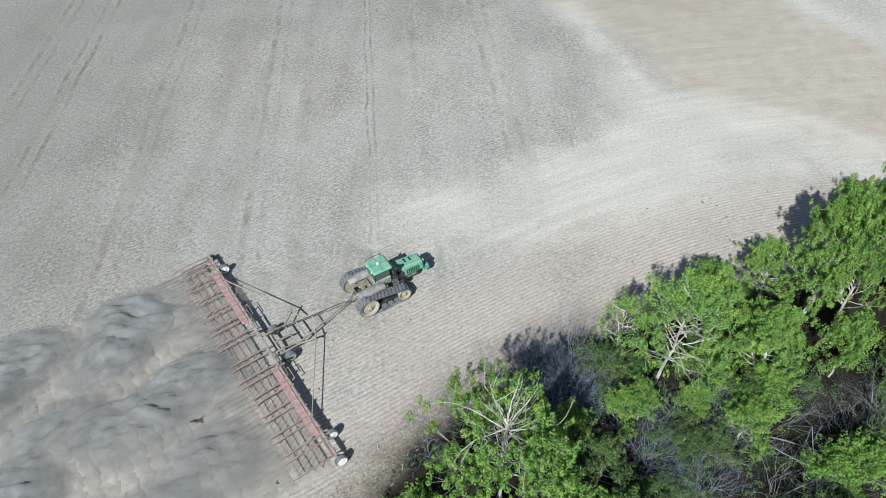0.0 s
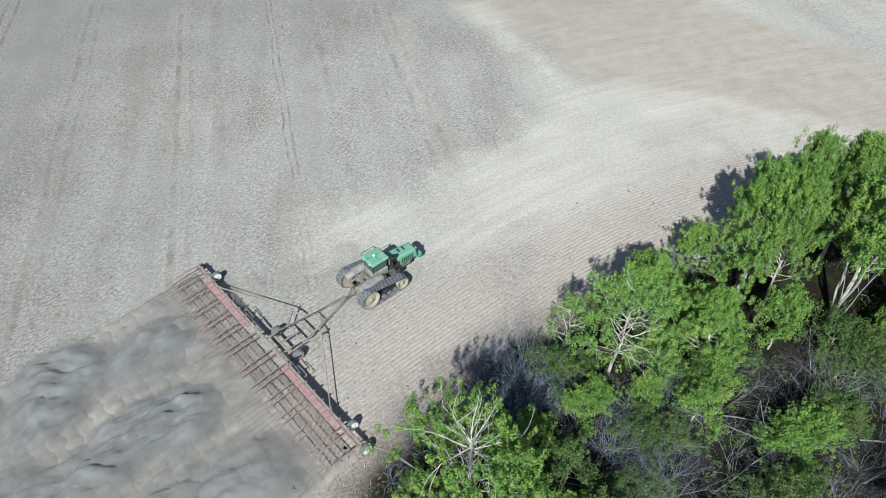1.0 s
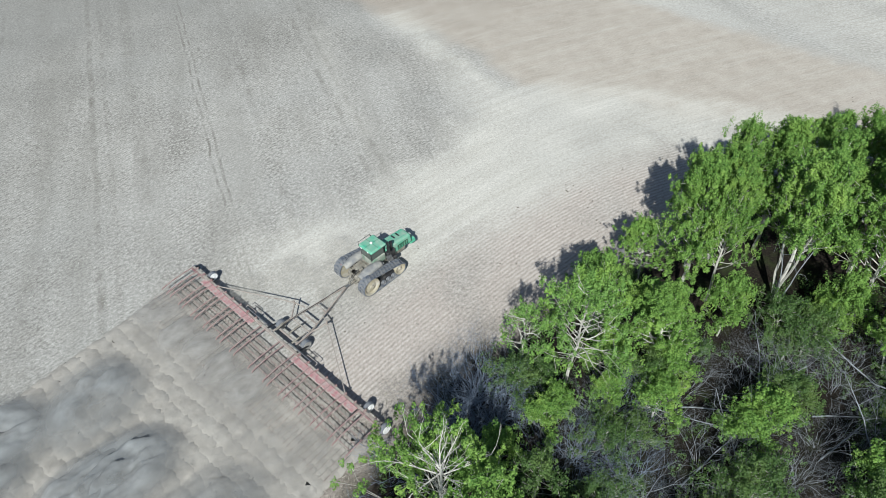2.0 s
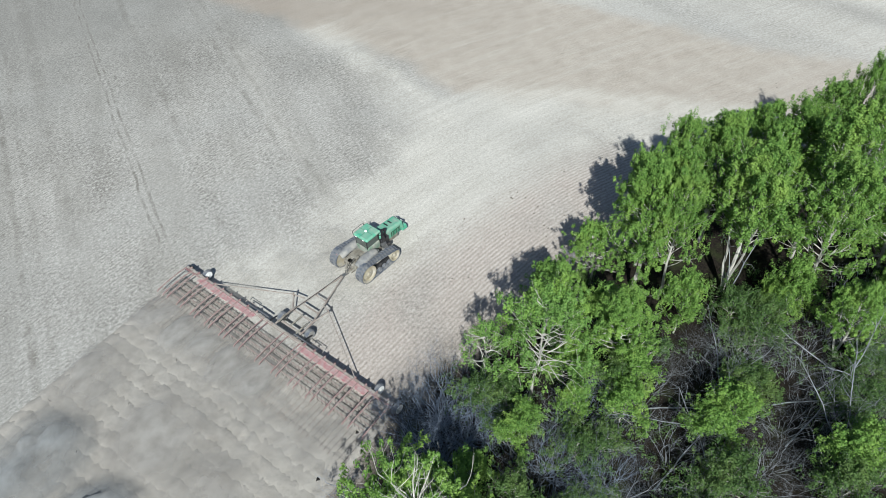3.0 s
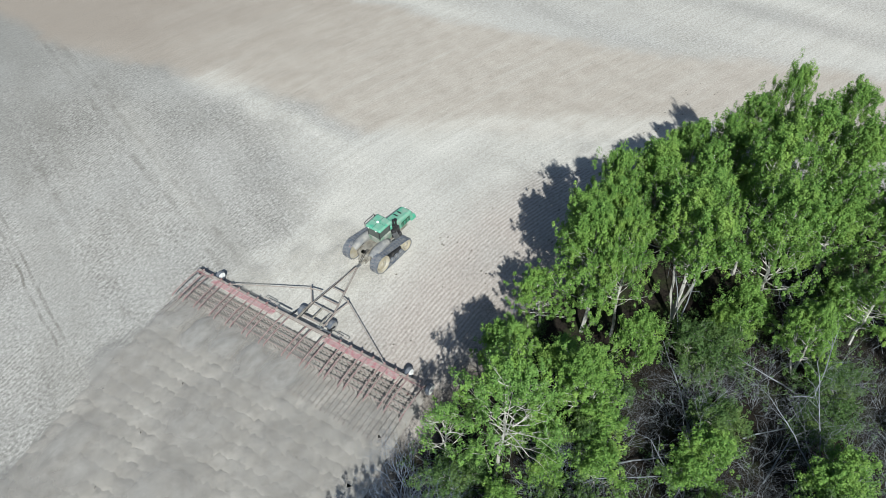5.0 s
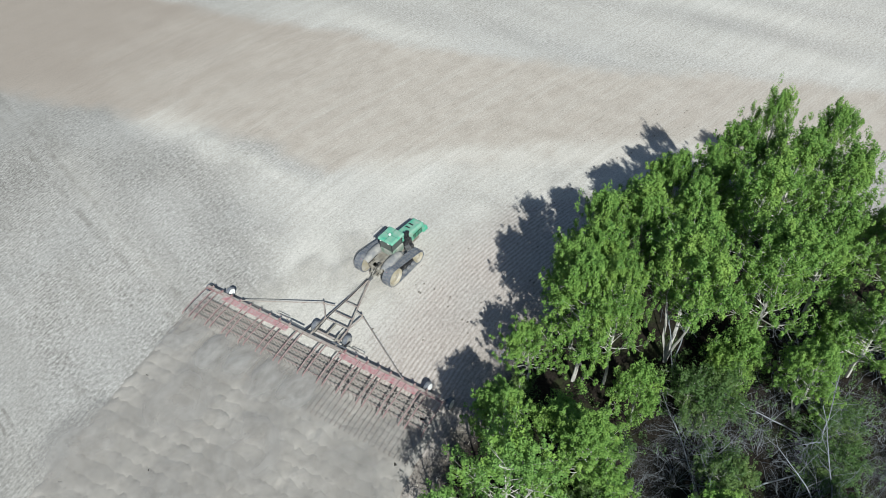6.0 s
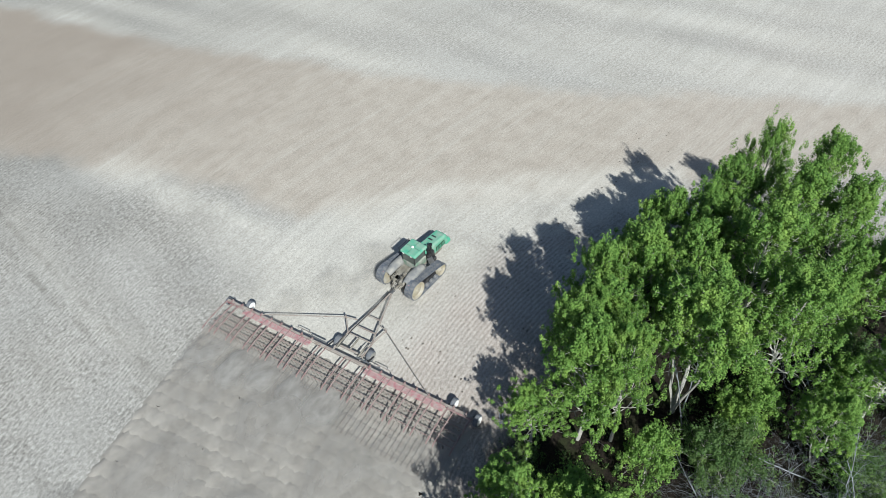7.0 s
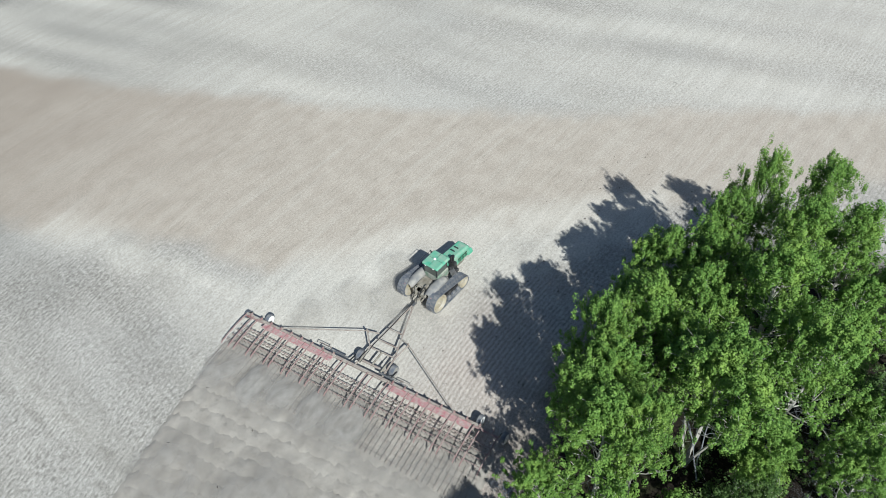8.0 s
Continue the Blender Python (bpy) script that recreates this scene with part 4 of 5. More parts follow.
        for b, nm, mt in ((tyre, name + "_tyre", RUBBER), (hub, name + "_rim", rim)):
            me = bpy.data.meshes.new(nm)
            b.to_mesh(me)
            b.free()
            me.materials.append(mt)
            out.append(me)
        return out
    end = wheel_mesh("end_wheel", 0.36, 0.26, BLACK)
    gauge, centre = wheel_mesh("gauge_wheel", 0.50, 0.36, WHITE), wheel_mesh("carrying_wheel", 0.50, 0.42, DUSTY_DECK)

    def add_wheel(meshes, x, y, r, turn=0):
        hub = place("wheel_rim", meshes[1], cul, "white wheel rim" if meshes is gauge else "", pose(x, y, r))
        place("tyre", meshes[0], hub, "dusty tyre")
        turning.append((hub, pose(x, y, r), pose(0, 0, 0), r))
    for s in (-1, 1):
        add_wheel(gauge, 0.22, s * 10.30, 0.50)
        add_wheel(gauge if s < 0 else end, -0.20, s * 12.52, 0.50 if s < 0 else 0.36)
        for y in (10.28, 12.5):
            bm = bmesh.new()
            bar(bm, (-0.40, s * (y - 0.30), 0.86), (0.10, s * (y - 0.30), 0.44), 0.09, 0.12)
            rod(bm, (0.1 if y < 12 else -0.15, s * (y - 0.30), 0.42), (0.1 if y < 12 else -0.15, s * (y + 0.02), 0.42), 0.04, n=8)
            part("wheel_arm", bm, BLACK, cul)
        add_wheel(centre, 0.85, -0.5 + s * 1.62, 0.50)
        bm = bmesh.new()
        bar(bm, (-0.35, -0.5 + s * 1.92, 0.88), (0.85, -0.5 + s * 1.92, 0.55), 0.10, 0.12)
        rod(bm, (0.85, -0.5 + s * 1.93, 0.5), (0.85, -0.5 + s * 1.55, 0.5), 0.05, n=8)
        part("wheel_arm", bm, BLACK, cul)
    return cul, turning


CULTIVATOR, CUL_TURNING = build_cultivator()


# ---- trees ----
def tubes(name, segments, mat, n=5):
    """Tapered limbs: segments of (a, b, ra, rb)."""
    seg = np.array([(*a, *b, ra, rb) for a, b, ra, rb in segments])
    a, b = seg[:, 0:3], seg[:, 3:6]
    d = b - a
    d /= np.linalg.norm(d, axis=1)[:, None] + 1e-9
    up = np.where(np.abs(d[:, 2:3]) > 0.9, [[1.0, 0, 0]], [[0, 0, 1.0]])
    e1 = np.cross(d, up)
    e1 /= np.linalg.norm(e1, axis=1)[:, None]
    e2 = np.cross(d, e1)
    q = []
    for k in range(n):
        c = [(math.cos(2 * math.pi * j / n), math.sin(2 * math.pi * j / n)) for j in (k, k + 1)]
        ring = [[p + (e1 * x + e2 * y) * r[:, None] for x, y in c] for p, r in ((a, seg[:, 6]), (b, seg[:, 7]))]
        q.append(np.stack([ring[0][0], ring[0][1], ring[1][1], ring[1][0]], 1))
    return quads(name, np.concatenate(q), mat)


def leaves(rng, centres, radii, per, size, up=0.4):
    """Small folded leaves in clumps, facing outward and up."""
    c = np.repeat(centres, per, axis=0)
    n = len(c)
    off = rng.normal(size=(n, 3))
    off /= np.linalg.norm(off, axis=1)[:, None]
    off *= (rng.uniform(0.15, 1.0, n) ** 0.45)[:, None]
    at = c + off * np.repeat(radii, per)[:, None] * np.array([0.72, 0.72, 1.6])
    nor = off * 1.2 + rng.normal(size=(n, 3)) * 0.32 + np.array([0, 0, up])
    nor /= np.linalg.norm(nor, axis=1)[:, None]
    tan = np.cross(nor, rng.normal(size=(n, 3)))
    tan /= np.linalg.norm(tan, axis=1)[:, None]
    bit = np.cross(nor, tan)
    s = rng.uniform(0.7, 1.25, n)[:, None] * size
    return np.stack([at - tan * s * 0.5, at + bit * s * 0.36 + nor * s * 0.08, at + tan * s * 0.55 - nor * s * 0.1, at - bit * s * 0.36 + nor * s * 0.08], 1)


def grow(rng, height, spread, bare=0.3, limbs=24, lean=(0, 0), r0=0.17, rise=1.0):
    """Trunk and limb segments, and the places where leaf clumps sit."""
    segs, tips = [], []
    knots, p = [], Vector((0, 0, 0))
    steps = 9
    for k in range(steps + 1):
        f = k / steps
        knots.append(p.copy())
        p = p + Vector((lean[0] / steps + rng.normal(0, 0.10), lean[1] / steps + rng.normal(0, 0.10), height * 0.95 / steps))
    rad = [r0 * (1 - 0.88 * k / steps) for k in range(steps + 1)]
    for k in range(steps):
        segs.append((knots[k], knots[k + 1], rad[k], rad[k + 1]))
    for j in range(limbs):
        f = bare + (0.97 - bare) * (j + rng.uniform(0, 0.8)) / limbs
        k = min(int(f * steps), steps - 1)
        base = knots[k].lerp(knots[k + 1], f * steps - k)
        a = j * 2.4 + rng.normal(0, 0.5)
        g = (f - bare) / (1 - bare)
        reach = spread * (0.55 + 0.75 * math.sin(math.pi * min(1, 0.18 + 0.82 * g)) ** 0.8) * rng.uniform(0.66, 1.06) * (1 - 0.6 * g)
        d = Vector((math.cos(a), math.sin(a), rise * (rng.uniform(0.35, 0.9) + 0.8 * g))).normalized()
        q, r = base, max(0.02, rad[k] * 0.42)
        for i in range(3):
            e = q + d * reach / 3
            segs.append((q, e, r, r * 0.62))
            if i:
                tips.append(e)
            for _ in range(2 if i else 1):
                td = (d + Vector(rng.normal(0, 0.6, 3))).normalized()
                te = e + td * reach * rng.uniform(0.22, 0.4)
                segs.append((e, te, r * 0.45, 0.008))
                tips.append(te)
            q, r = e, r * 0.62
            d = (d + Vector((rng.normal(0, 0.18), rng.normal(0, 0.18), 0.22 * rise))).normalized()
        tips.append(q)
    tips.append(knots[-1])
    return segs, tips


def bent_tube(name, points, radii, mat, n=6):
    """One closed tube through the points."""
    verts, faces = [], []
    for i, (p, r) in enumerate(zip(points, radii)):
        d = (points[min(i + 1, len(points) - 1)] - points[max(i - 1, 0)]).normalized()
        e1 = d.cross(Vector((0, 0, 1))).normalized()
        e2 = d.cross(e1)
        verts += [p + (e1 * math.cos(2 * math.pi * k / n) + e2 * math.sin(2 * math.pi * k / n)) * r for k in range(n)]
    for i in range(len(points) - 1):
        faces += [(i * n + k, i * n + (k + 1) % n, (i + 1) * n + (k + 1) % n, (i + 1) * n + k) for k in range(n)]
    faces += [tuple(range(n))[::-1], tuple(range(len(verts) - n, len(verts)))]
    return mesh_from(name, verts, faces, mat)


def bare_limbs(rng, starts, length):
    """Leafless limbs that leave the given places, fork and thin out."""
    segs = []

    def fork(p, d, reach, r, depth):
        for _ in range(3):
            e = p + d * reach / 3
            segs.append((p, e, r, r * 0.85))
            p, r = e, r * 0.85
            d = (d + Vector(rng.normal(0, 0.16, 3))).normalized()
            if depth and rng.uniform() < 0.75:
                fork(p, (d + Vector(rng.normal(0, 0.5, 3)) + Vector((0, 0, 0.06))).normalized(), reach * rng.uniform(0.35, 0.6), r * 0.55, depth - 1)
    for at, way_out in starts:
        fork(Vector(at), Vector(way_out).normalized(), length * rng.uniform(0.75, 1.1), 0.042, 3)
    return segs


def make_tree(seed, height, spread, leaf_mat, bare=0.3, limbs=24, per=34, size=0.25, clump=(0.5, 0.9), extra=0, lean=(0, 0), twins=1, rise=1.0, opening=None):
    """opening: centre and radii of a hollow in the crown, from which leafless white limbs stand out."""
    rng = np.random.default_rng(seed)
    segs, tips = grow(rng, height, spread, bare, limbs, lean, r0=0.012 * height, rise=rise)
    for k in range(twins - 1):
        a = rng.uniform(0, 6.28)
        s2, t2 = grow(rng, height * rng.uniform(0.8, 0.97), spread * 0.8, bare + 0.1, limbs // 2, (2.2 * math.cos(a), 2.2 * math.sin(a)), 0.13)
        segs, tips = segs + s2, tips + t2
    c = np.array([tuple(t) for t in tips])
    if extra:
        pick = c[rng.integers(0, len(c), extra)]
        c = np.concatenate([c, pick + rng.normal(0, 0.32, pick.shape)])
    radii = rng.uniform(*clump, len(c))
    if opening:
        q = (c - np.array(opening[0])) / np.array(opening[1])
        keep = (q ** 2).sum(1) > rng.uniform(0.55, 1.25, len(c))
        c, radii = c[keep], radii[keep]
        segs = segs + bare_limbs(rng, opening[2], opening[3])
    return tubes("trunk", segs, BARK), quads("crown", leaves(rng, c, radii, per, size), leaf_mat)


def plant(name, kind, x, y, turn, scale, label, category, group=""):
    tree = tagged(new(name), label, category, group=group)
    tree.matrix_basis = pose(x, y, 0, 0, 0, turn)
    tree.scale = scale
    place("trunk", kind[0], tree, "pale bark trunk and limbs")
    if kind[1]:
        place("crown", kind[1], tree)
    return tree


SPRAY = (0.20, 0.40)
ASPENS = [make_tree(21, 14.8, 3.7, LEAF, 0.22, 46, 44, 0.14, SPRAY, extra=300), make_tree(22, 15.4, 4.0, LEAF, 0.24, 46, 44, 0.14, SPRAY, extra=300),
          make_tree(23, 14.4, 3.5, LEAF, 0.20, 36, 44, 0.14, SPRAY, extra=280, twins=2), make_tree(24, 15.2, 4.2, LEAF, 0.28, 48, 44, 0.14, SPRAY, extra=300)]
STEMS = [((0.0, -0.1, z), (0.8 * math.cos(2.4 * z), 0.8 * math.sin(2.4 * z), 0.6)) for z in (4.5, 5.6, 6.6, 7.4)]
CLUMP = make_tree(27, 15.0, 3.8, LEAF, 0.42, 48, 44, 0.14, SPRAY, extra=320, twins=3, opening=((-2.7, -1.0, 4.2), (2.7, 1.8, 4.2), STEMS, 1.5))
STAR = [((0.2, 0.0, 9.2 + 0.3 * (k % 3)), (math.cos(0.9 * k), math.sin(0.9 * k), 0.10 + 0.25 * (k % 2))) for k in range(7)] + [((0.2, 0.2, 9.4), (0.15, 0.5, 0.9)), ((0.2, 0.2, 9.4), (-0.3, 0.3, 0.8))]
BUSHY = make_tree(35, 11.6, 4.5, LEAF, 0.34, 62, 40, 0.14, SPRAY, extra=520, rise=0.5, opening=((0.1, -0.2, 11.2), (2.3, 2.3, 1.7), STAR, 3.0))
FACE = [((0.25 + 0.14 * z, -0.35, z), (0.8 * math.cos(2.1 * z), -0.4 + 0.6 * math.sin(2.1 * z), 0.55)) for z in (4.2, 5.2, 6.1, 6.9, 7.6, 8.3, 9.0, 9.6, 10.1)]
PALE_TREE = make_tree(32, 11.8, 4.0, LEAF_PALE, 0.34, 42, 32, 0.135, SPRAY, extra=380, lean=(1.5, 0.4), rise=0.6, opening=((0.6, -2.4, 7.0), (1.6, 2.3, 4.4), FACE, 2.3))
THIN = make_tree(33, 8.6, 1.9, LEAF_PALE, 0.3, 20, 18, 0.14, (0.25, 0.42), opening=((-0.2, -1.2, 4.5), (1.2, 1.4, 3.2), [((-0.05, -0.1, z), (math.cos(2.3 * z), math.sin(2.3 * z), 0.7)) for z in (3.4, 4.3, 5.2, 6.1, 6.9)], 1.4))
LOW = [make_tree(41, 5.2, 2.4, LEAF_DULL, 0.10, 24, 20, 0.13, SPRAY, extra=130, rise=0.7), make_tree(42, 4.2, 2.2, LEAF_DULL, 0.08, 22, 20, 0.13, SPRAY, extra=130, rise=0.7),
       make_tree(43, 6.4, 2.3, LEAF, 0.12, 24, 26, 0.135, SPRAY, extra=190, rise=0.8)]
TALL = "tall aspen with bright green spring leaves"
GROVE = [  # kind, x, y, height factor, width factor
    (0, 27.0, 36.3, 0.92, 1.0), (1, 31.2, 38.6, 0.82, 0.95), (3, 38.6, 29.4, 0.96, 1.0), (1, 41.5, 33.6, 1.0, 1.05),
    (0, 35.6, 38.6, 0.92, 1.0), (2, 43.6, 39.0, 0.87, 1.0), (3, 49.6, 38.3, 0.98, 0.72), (0, 54.0, 35.4, 0.90, 0.85), (1, 46.6, 34.2, 0.98, 1.0),
    (2, 39.8, 37.0, 0.88, 1.0), (3, 28.6, 34.6, 0.90, 0.75), (0, 51.0, 31.5, 0.88, 1.0), (2, 46.0, 29.0, 0.80, 1.0), (2, 37.0, 24.0, 0.58, 0.68),
    (1, 33.4, 40.1, 0.86, 0.8), (3, 29.0, 38.6, 0.82, 0.85), (0, 38.0, 40.9, 0.72, 0.85), (2, 42.6, 41.2, 0.78, 0.9), (1, 46.8, 38.6, 0.84, 0.9),
    (1, 43.0, 23.5, 0.62, 0.8), (3, 50.0, 24.5, 0.8, 1.0), (0, 21.2, 29.5, 0.66, 0.9),
]
rng_turn = random.Random(5)
for kind, x, y, hz, wx in GROVE:
    plant("tree", ASPENS[kind], x, y, rng_turn.uniform(0, 360), (wx, wx, hz), TALL, "tree", "aspens of the grove")
plant("tree", CLUMP, 33.7, 33.0, 0, (1, 1, 1.02), "aspen clump with whitish stems bared beneath the leaves", "tree", "aspens of the grove")
plant("tree", BUSHY, 2.4, 21.4, 0, (1, 1, 1), "leafy aspen with pale forking limbs showing through", "tree")
plant("tree", PALE_TREE, 14.0, 30.0, 0, (1, 1, 1), "pale green aspen with whitish limbs at the field edge", "tree")
plant("tree", THIN, 11.6, 32.2, 0, (1, 1, 1), "slender pale aspen with sparse leaves", "tree")
plant("tree", ASPENS[2], 18.6, 34.8, 80, (0.8, 0.8, 0.60), "young aspen with fresh green leaves at the field edge", "tree")
plant("tree", ASPENS[1], 24.2, 38.4, 150, (0.7, 0.7, 0.44), "young aspen with fresh green leaves at the field edge", "tree")


def bare_shrub(seed, height, spread, stems, thick, mat, fine=3):
    """Many leafless stems that fork again and again."""
    rng = np.random.default_rng(seed)
    segs = []

    def fork(p, d, length, r, depth):
        q = p
        n = 4 if depth > 1 else 2
        for _ in range(n):
            e = q + d * length / n
            segs.append((q, e, r, r * 0.9))
            q, r = e, r * 0.9
            d = (d + Vector(rng.normal(0, 0.3, 3))).normalized()
        if depth:
            for _ in range(3 if depth > 1 else 2):
                fork(q, (d + Vector(rng.normal(0, 0.5, 3)) + Vector((0, 0, 0.1))).normalized(), length * rng.uniform(0.5, 0.75), r * 0.6, depth - 1)
    for _ in range(stems):
        a, o = rng.uniform(0, 6.28), rng.uniform(0, spread * 0.3)
        d = Vector((math.cos(a) * spread / height, math.sin(a) * spread / height, 1.0)) * 0.9 + Vector(rng.normal(0, 0.12, 3))
        fork(Vector((math.cos(a) * o, math.sin(a) * o, 0)), d.normalized(), height * rng.uniform(0.38, 0.5), thick, fine)
    return tubes("stems", segs, mat, 4)


GREY_SHRUB = [bare_shrub(51, 5.2, 2.4, 36, 0.026, TWIG, 4), bare_shrub(52, 4.0, 2.4, 20, 0.013, DEADWOOD, 4), bare_shrub(53, 5.6, 2.1, 8, 0.019, DEADWOOD, 4), bare_shrub(54, 2.6, 1.6, 10, 0.02, TWIG)]


def shrub(kind, x, y, turn, scale, label):
    ob = tagged(new("shrub", GREY_SHRUB[kind]), label, "shrub", group="bare shrubs")
    ob.matrix_basis = pose(x, y, -0.05, 0, 0, turn)
    ob.scale = (scale, scale, scale)


for k, (kind, x, y, sc) in enumerate([(0, 12.6, 24.4, 0.8), (0, 17.2, 27.2, 0.75), (0, 15.2, 21.6, 0.8), (0, 7.6, 31.2, 1.1), (0, 5.4, 30.2, 1.0), (0, 8.4, 29.0, 1.05), (0, 6.0, 28.0, 1.0), (3, -0.6, 28.6, 1.1), (3, 0.9, 26.6, 1.2), (3, -2.6, 25.0, 1.0), (3, 20.8, 36.5, 1.0), (3, 24.0, 41.0, 0.8), (1, 11.5, 24.5, 1.1), (2, 14.4, 19.5, 1.2),
                                       (1, 23.0, 29.6, 1.0), (1, 17.8, 24.6, 1.1), (2, 20.5, 21.6, 1.0), (1, 26.5, 26.0, 1.0), (2, 30.5, 25.6, 0.9), (1, 33.0, 19.5, 1.1), (2, 36.5, 21.0, 0.9), (1, 29.0, 20.5, 1.1), (1, 38.0, 25.8, 1.0), (2, 42.0, 27.0, 0.9),
                                       (1, 44.5, 25.0, 1.1), (1, 25.0, 22.0, 1.0), (2, 24.0, 17.5, 1.0), (1, 18.5, 17.0, 1.0), (1, 29.5, 15.5, 1.1), (2, 34.5, 15.5, 0.9), (1, 40.0, 18.5, 1.0), (1, 10.0, 19.0, 1.0), (1, 47.0, 20.5, 1.0)]):
    shrub(kind, x, y, 57 * k % 360, sc, "dark leafless shrub of thin grey twigs" if kind in (0, 3) else "bare grey deadwood shrub under the trees")
for k in range(26):
    x, y = 10 + (k * 8.37 + 3) % 37, 12 + (k * 6.43 + 2) % 17
    shrub(1 + k % 2, x, y, 47 * k % 360, rng_turn.uniform(0.85, 1.35), "bare grey deadwood shrub under the trees")
for k in range(44):
    x, y = 9 + (k * 7.31) % 38, 12 + (k * 5.17 + (k // 19) * 2.3) % 18.5
    if x > 40 and y > 27:
        continue
    plant("bush", LOW[k % 3], x, y, 71 * k % 360, (1, 1, rng_turn.uniform(0.5, 0.9)), "dull green understory bush among bare stems", "bush", "understory bushes")
for k, (x, y, sc) in enumerate([(17.6, 29.6, 0.95), (19.6, 28.2, 0.8), (16.0, 27.2, 0.7), (12.6, 27.6, 0.7), (12.2, 30.4, 0.7), (5.0, 26.6, 0.6), (7.5, 25.6, 0.75), (8.8, 22.6, 0.9), (6.4, 19.8, 0.9), (11.0, 26.8, 0.8), (9.6, 18.2, 1.0), (4.2, 16.4, 0.9), (-3.2, 19.5, 0.8), (-1.0, 23.0, 0.6), (0.0, 17.0, 0.9), (5.5, 24.2, 0.8), (17.5, 31.0, 0.9), (21.8, 33.0, 1.0), (27.5, 31.0, 1.0), (31.0, 29.0, 1.0), (47.5, 30.0, 1.0), (53.0, 28.0, 1.1), (22.5, 37.4, 0.6)]):
    plant("bush", LOW[0 if k % 3 == 1 else 2], x, y, 133 * k % 360, (sc, sc, sc), "green leafy bush at the wood's edge", "bush", "understory bushes")


def deadfall():
    """Fallen and leaning dead stems among the shrubs."""
    rng = np.random.default_rng(77)
    kinds = []
    for k in range(4):
        stem, thick, twigs, p, d, r = [Vector((0, 0, 0))], [0.065], [], Vector((0, 0, 0)), Vector((1, 0, 0.06)), 0.065
        for i in range(7):
            e = p + d * 1.05
            stem.append(e), thick.append(r * 0.86)
            if i > 1:
                for _ in range(2):
                    td = (d + Vector(rng.normal(0, 0.7, 3))).normalized()
                    te = e + td * rng.uniform(0.5, 1.5)
                    twigs.append(bent_tube("branch", [e, te, te + (td + Vector(rng.normal(0, 0.5, 3))).normalized() * 0.5], [r * 0.4, 0.011, 0.005], DEADWOOD, 5))
            p, r = e, r * 0.86
            d = (d + Vector(rng.normal(0, 0.09, 3))).normalized()
        kinds.append((bent_tube("fallen_stem", stem, thick, DEADWOOD), twigs))
    for k, (x, y, turn, tip) in enumerate([(31.5, 17.0, 100, 28), (32.5, 18.0, 70, 45), (28.5, 19.5, 15, 8), (25.0, 22.5, 150, 10), (34.0, 20.5, 35, 35), (21.5, 26.0, -30, 14), (27.0, 24.5, 60, 12), (36.0, 23.0, 120, 20), (18.5, 20.5, 20, 10), (30.0, 22.5, -20, 6), (22.0, 18.5, 75, 15), (38.5, 20.5, 160, 25), (41.0, 25.5, 60, 14), (33.8, 32.2, 40, 62), (33.2, 31.8, 75, 66), (46.5, 25.6, 45, 30)]):
        ob = tagged(new("fallen_stem", kinds[k % 4][0]), "pale grey dead aspen stem leaning in the undergrowth", "dead tree", group="dead stems in the wood")
        ob.matrix_basis = pose(x, y, 0.08) @ pose(0, 0, 0, 0, 0, turn) @ pose(0, 0, 0, 0, -tip, 0)
        for me in kinds[k % 4][1]:
            place("branch", me, ob)


deadfall()


def clods():
    """Dark lumps of earth strewn along the field's edge."""
    rng = np.random.default_rng(9)
    n = 150
    j = rng.integers(150, 330, n)
    u = -rng.gamma(3.0, 2.0, n)
    p = CURVE[j] + np.column_stack([-TANGENT[j][:, 1], TANGENT[j][:, 0]]) * u[:, None]
    bm = bmesh.new()
    for (x, y), s in zip(p, rng.uniform(0.03, 0.09, n)):
        made = bmesh.ops.create_icosphere(bm, subdivisions=1, radius=s)["verts"]
        for v in made:
            v.co = Vector((x, y, s * 0.3)) + Vector((v.co.x * 1.3, v.co.y, v.co.z * 0.7)) * rng.uniform(0.75, 1.2)
    tagged(part("clods", bm, CLOD), "dark earth clods strewn on the field edge", "clods", kind="stuff")


CLOD = coated("dark_clod", (0.13, 0.11, 0.09), 0.95, 0, 0.2, 6.0)
clods()


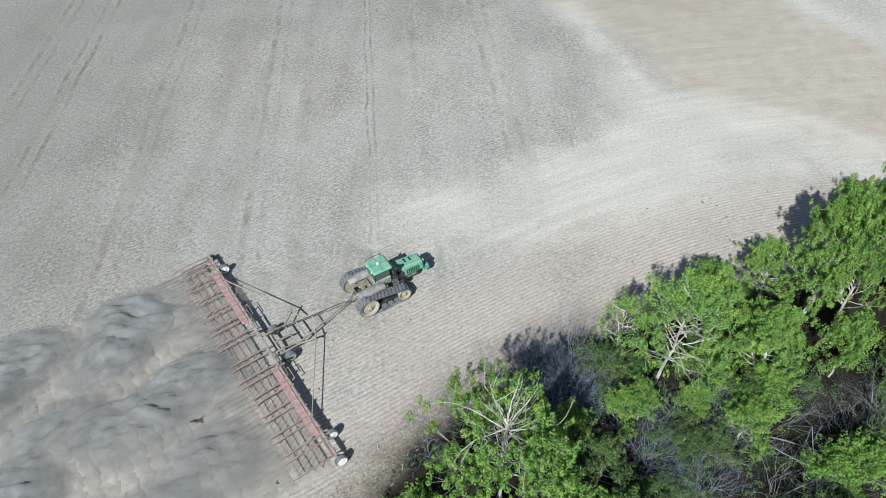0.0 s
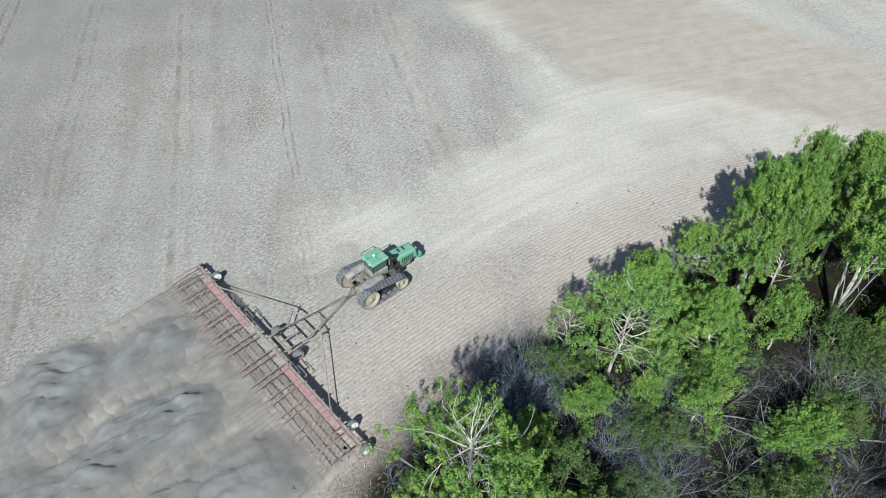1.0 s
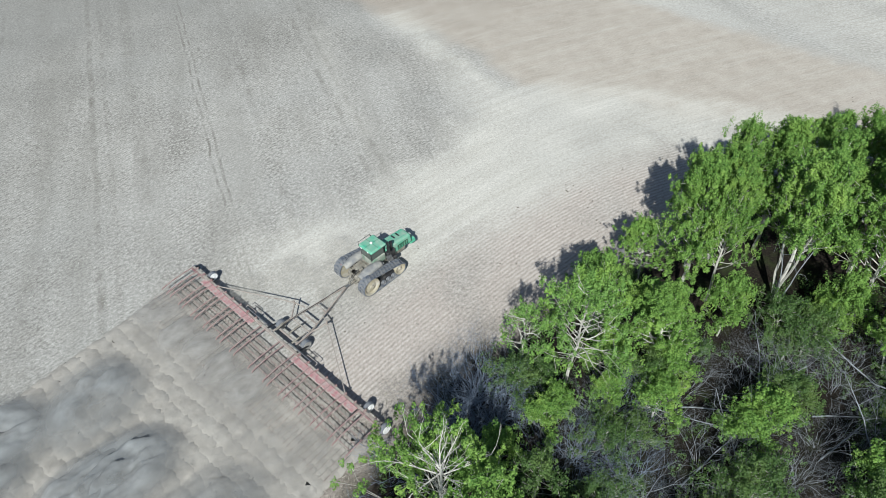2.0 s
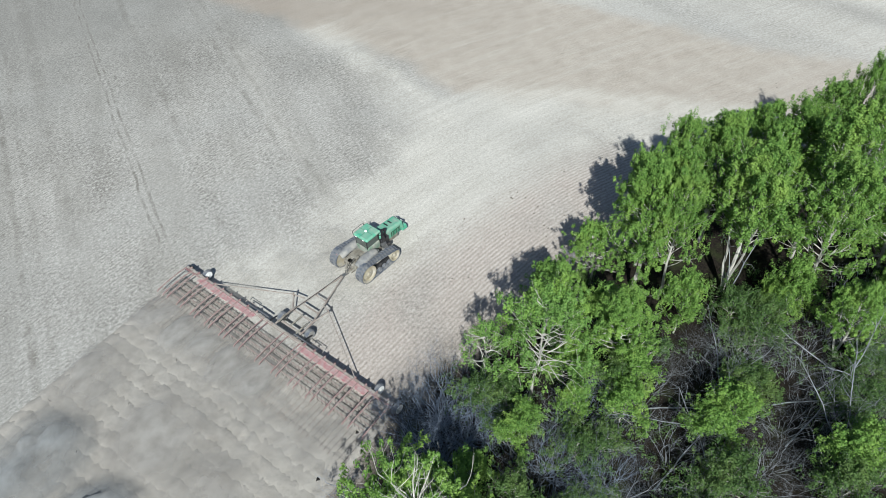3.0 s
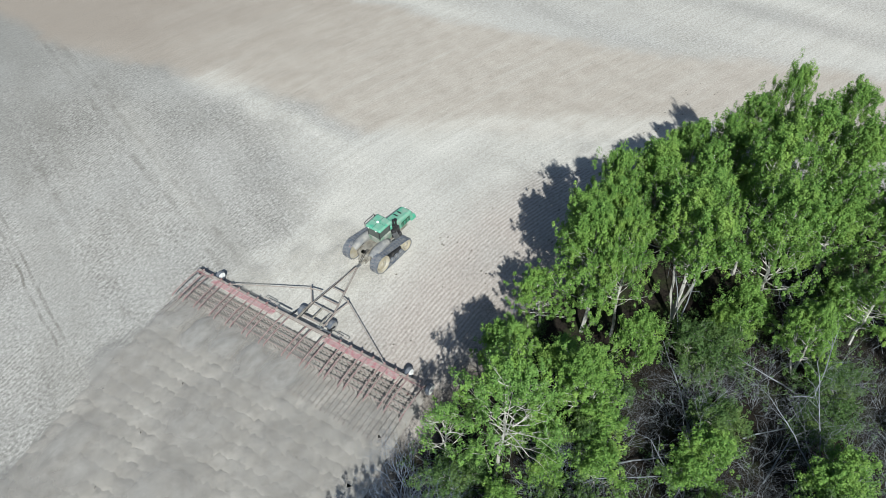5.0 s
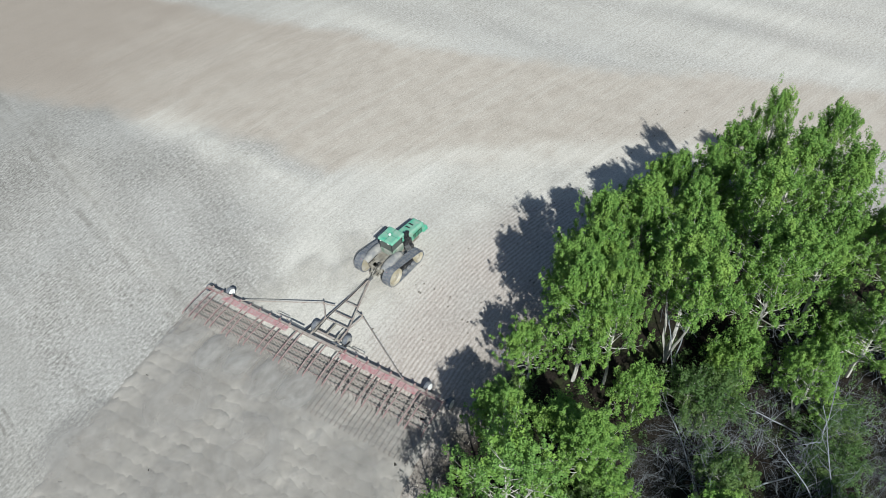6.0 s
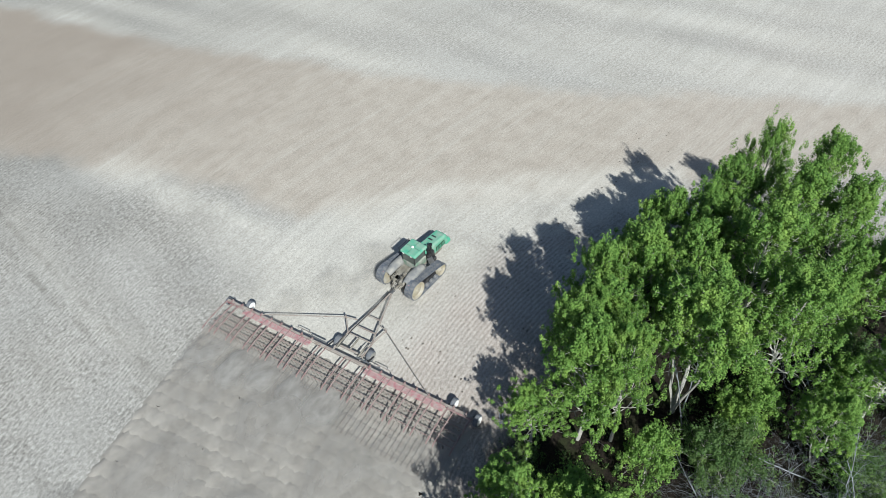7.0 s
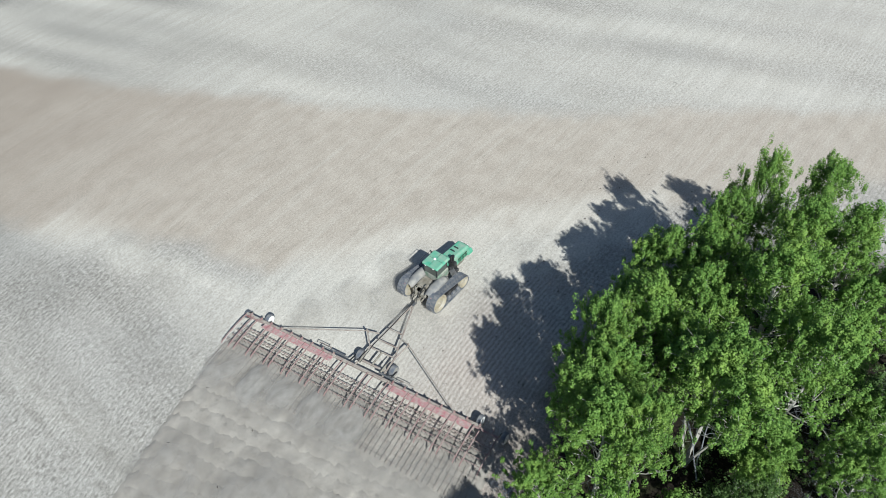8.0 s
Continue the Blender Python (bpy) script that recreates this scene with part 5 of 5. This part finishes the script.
def dry_weeds():
    """Dry grass and weeds between the field and the wood."""
    rng = np.random.default_rng(15)
    c = np.column_stack([rng.uniform(-16, 50, 26000), rng.uniform(8, 47, 26000)])
    edge = inside(c, VERGE, 2.5)
    c = c[(edge > rng.uniform(0.3, 1.0, len(c))) & (inside(c, WOOD, 3.0) < 0.75)]
    n = len(c)
    a, half, h = rng.uniform(0, math.pi, n), rng.uniform(0.015, 0.04, n), rng.uniform(0.08, 0.25, n)
    dx, dy, lean = np.cos(a) * half, np.sin(a) * half, rng.normal(0, 0.16, (n, 2))
    z = np.zeros(n)
    v = np.stack([np.column_stack([c[:, 0] - dx, c[:, 1] - dy, z]), np.column_stack([c[:, 0] + dx, c[:, 1] + dy, z]),
                  np.column_stack([c[:, 0] + dx * 0.3 + lean[:, 0], c[:, 1] + dy * 0.3 + lean[:, 1], h]), np.column_stack([c[:, 0] - dx * 0.3 + lean[:, 0], c[:, 1] - dy * 0.3 + lean[:, 1], h])], 1)
    m, nt, sh = material("dry_weed")
    rnd = nt.nodes.new("ShaderNodeNewGeometry").outputs["Random Per Island"]
    nt.links.new(mix(nt, rnd, (0.18, 0.16, 0.125), (0.38, 0.355, 0.30)), sh.inputs["Base Color"])
    sh.inputs["Roughness"].default_value = 1.0
    tagged(new("dry_weeds", quads("dry_weeds", v, m)), "dry grey grass and weeds along the wood", "weeds", kind="stuff")


dry_weeds()


def undergrowth():
    """Low leafy cover on the wood's floor."""
    rng = np.random.default_rng(31)
    c = np.column_stack([rng.uniform(-6, 60, 3200), rng.uniform(8, 44, 3200)])
    c = c[inside(c, WOOD, 3.0) > 0.6]
    lumpy = wobble(c, 3.0, 4.5)
    c = c[lumpy > -0.12]
    at = np.column_stack([c, rng.uniform(0.08, 0.55, len(c))])
    v = leaves(rng, at, rng.uniform(0.25, 0.6, len(c)) * np.array(1.0), 26, 0.14)
    v[:, :, 2] = np.maximum(v[:, :, 2], 0.02)
    tagged(new("undergrowth", quads("undergrowth", v, LEAF_DULL)), "low dull green undergrowth on leaf-strewn ground darkened for shade", "undergrowth", kind="stuff")


undergrowth()


# ---- what moves ----
def motions():
    times = [k * 0.25 for k in range(33)]
    walk(TRACTOR, [(t, pose(way(t)[0], way(t)[1], 0.02, 0, 0, math.degrees(way(t)[2]))) for t in times])
    walk(CULTIVATOR, [(t, pose(tow(t)[0], tow(t)[1], 0.02, 0, 0, math.degrees(tow(t)[2]))) for t in times])
    fine = [k * 0.1 for k in range(81)]
    for ob, at, turn, r in TURNING + CUL_TURNING:
        step = 0.1 if r > 0.5 else 0.05
        walk(ob, [(k * step, at @ pose(0, 0, 0, 0, math.degrees(5.67 * k * step / r), 0) @ turn) for k in range(int(8 / step) + 1)])
    for ob, s0, side in BELT_LUGS:
        rows = []
        for t in fine:
            x, z, a = loop_point(s0 - 0.0 + 5.67 * t, REAR_WHEEL, FRONT_WHEEL, R_REAR, R_FRONT)
            rows.append((t, pose(x, 0, z, 0, 90 - math.degrees(a), 0)))
        walk(ob, rows)
    for ob, back, side, turn in WAKE:
        walk(ob, [(t, pose(tow(t)[0], tow(t)[1], 0.05, 0, 0, math.degrees(tow(t)[2])) @ pose(back, side, 0, 0, 0, turn)) for t in times])
    for ob, back, side, turn in HAZE:
        walk(ob, [(t, pose(way(t)[0], way(t)[1], 0.05, 0, 0, math.degrees(way(t)[2])) @ pose(back, side, 0, 0, 0, turn)) for t in times])
    low = Matrix.Translation((0, 0, -0.6))
    for ob, t, m in SLABS:
        if t < 0.15:
            continue
        rows = [(0.0, low @ m), (t - 0.14, low @ m)] if t > 0.25 else [(0.0, low @ m)]
        rows += [(t + 0.04, m), (8.0, m)]
        walk(ob, rows)
    for ob, t, at, turn, tall in PUFFS:
        def puff(up, age):
            return pose(at.x + 0.25 * age, at.y + 0.35 * age, at.z + up, 0, 0, turn + 2.0 * age)
        if t < -0.3:
            walk(ob, [(0.0, puff(0, 0)), (8.0, puff(0.3, 8))])
        else:
            start = t + 0.1
            k = min(1.0, max(0.0, -start / 0.5))
            rows = [(0.0, puff(-tall * 1.6 * (1 - k), 0))] + ([(start, puff(-tall * 1.6, 0))] if start > 0.1 else [])
            rows += [(max(0.1, start + 0.5), puff(0, 0.5)), (8.0, puff(0.3, max(0.95, 8.0 - start)))]
            walk(ob, rows)


motions()
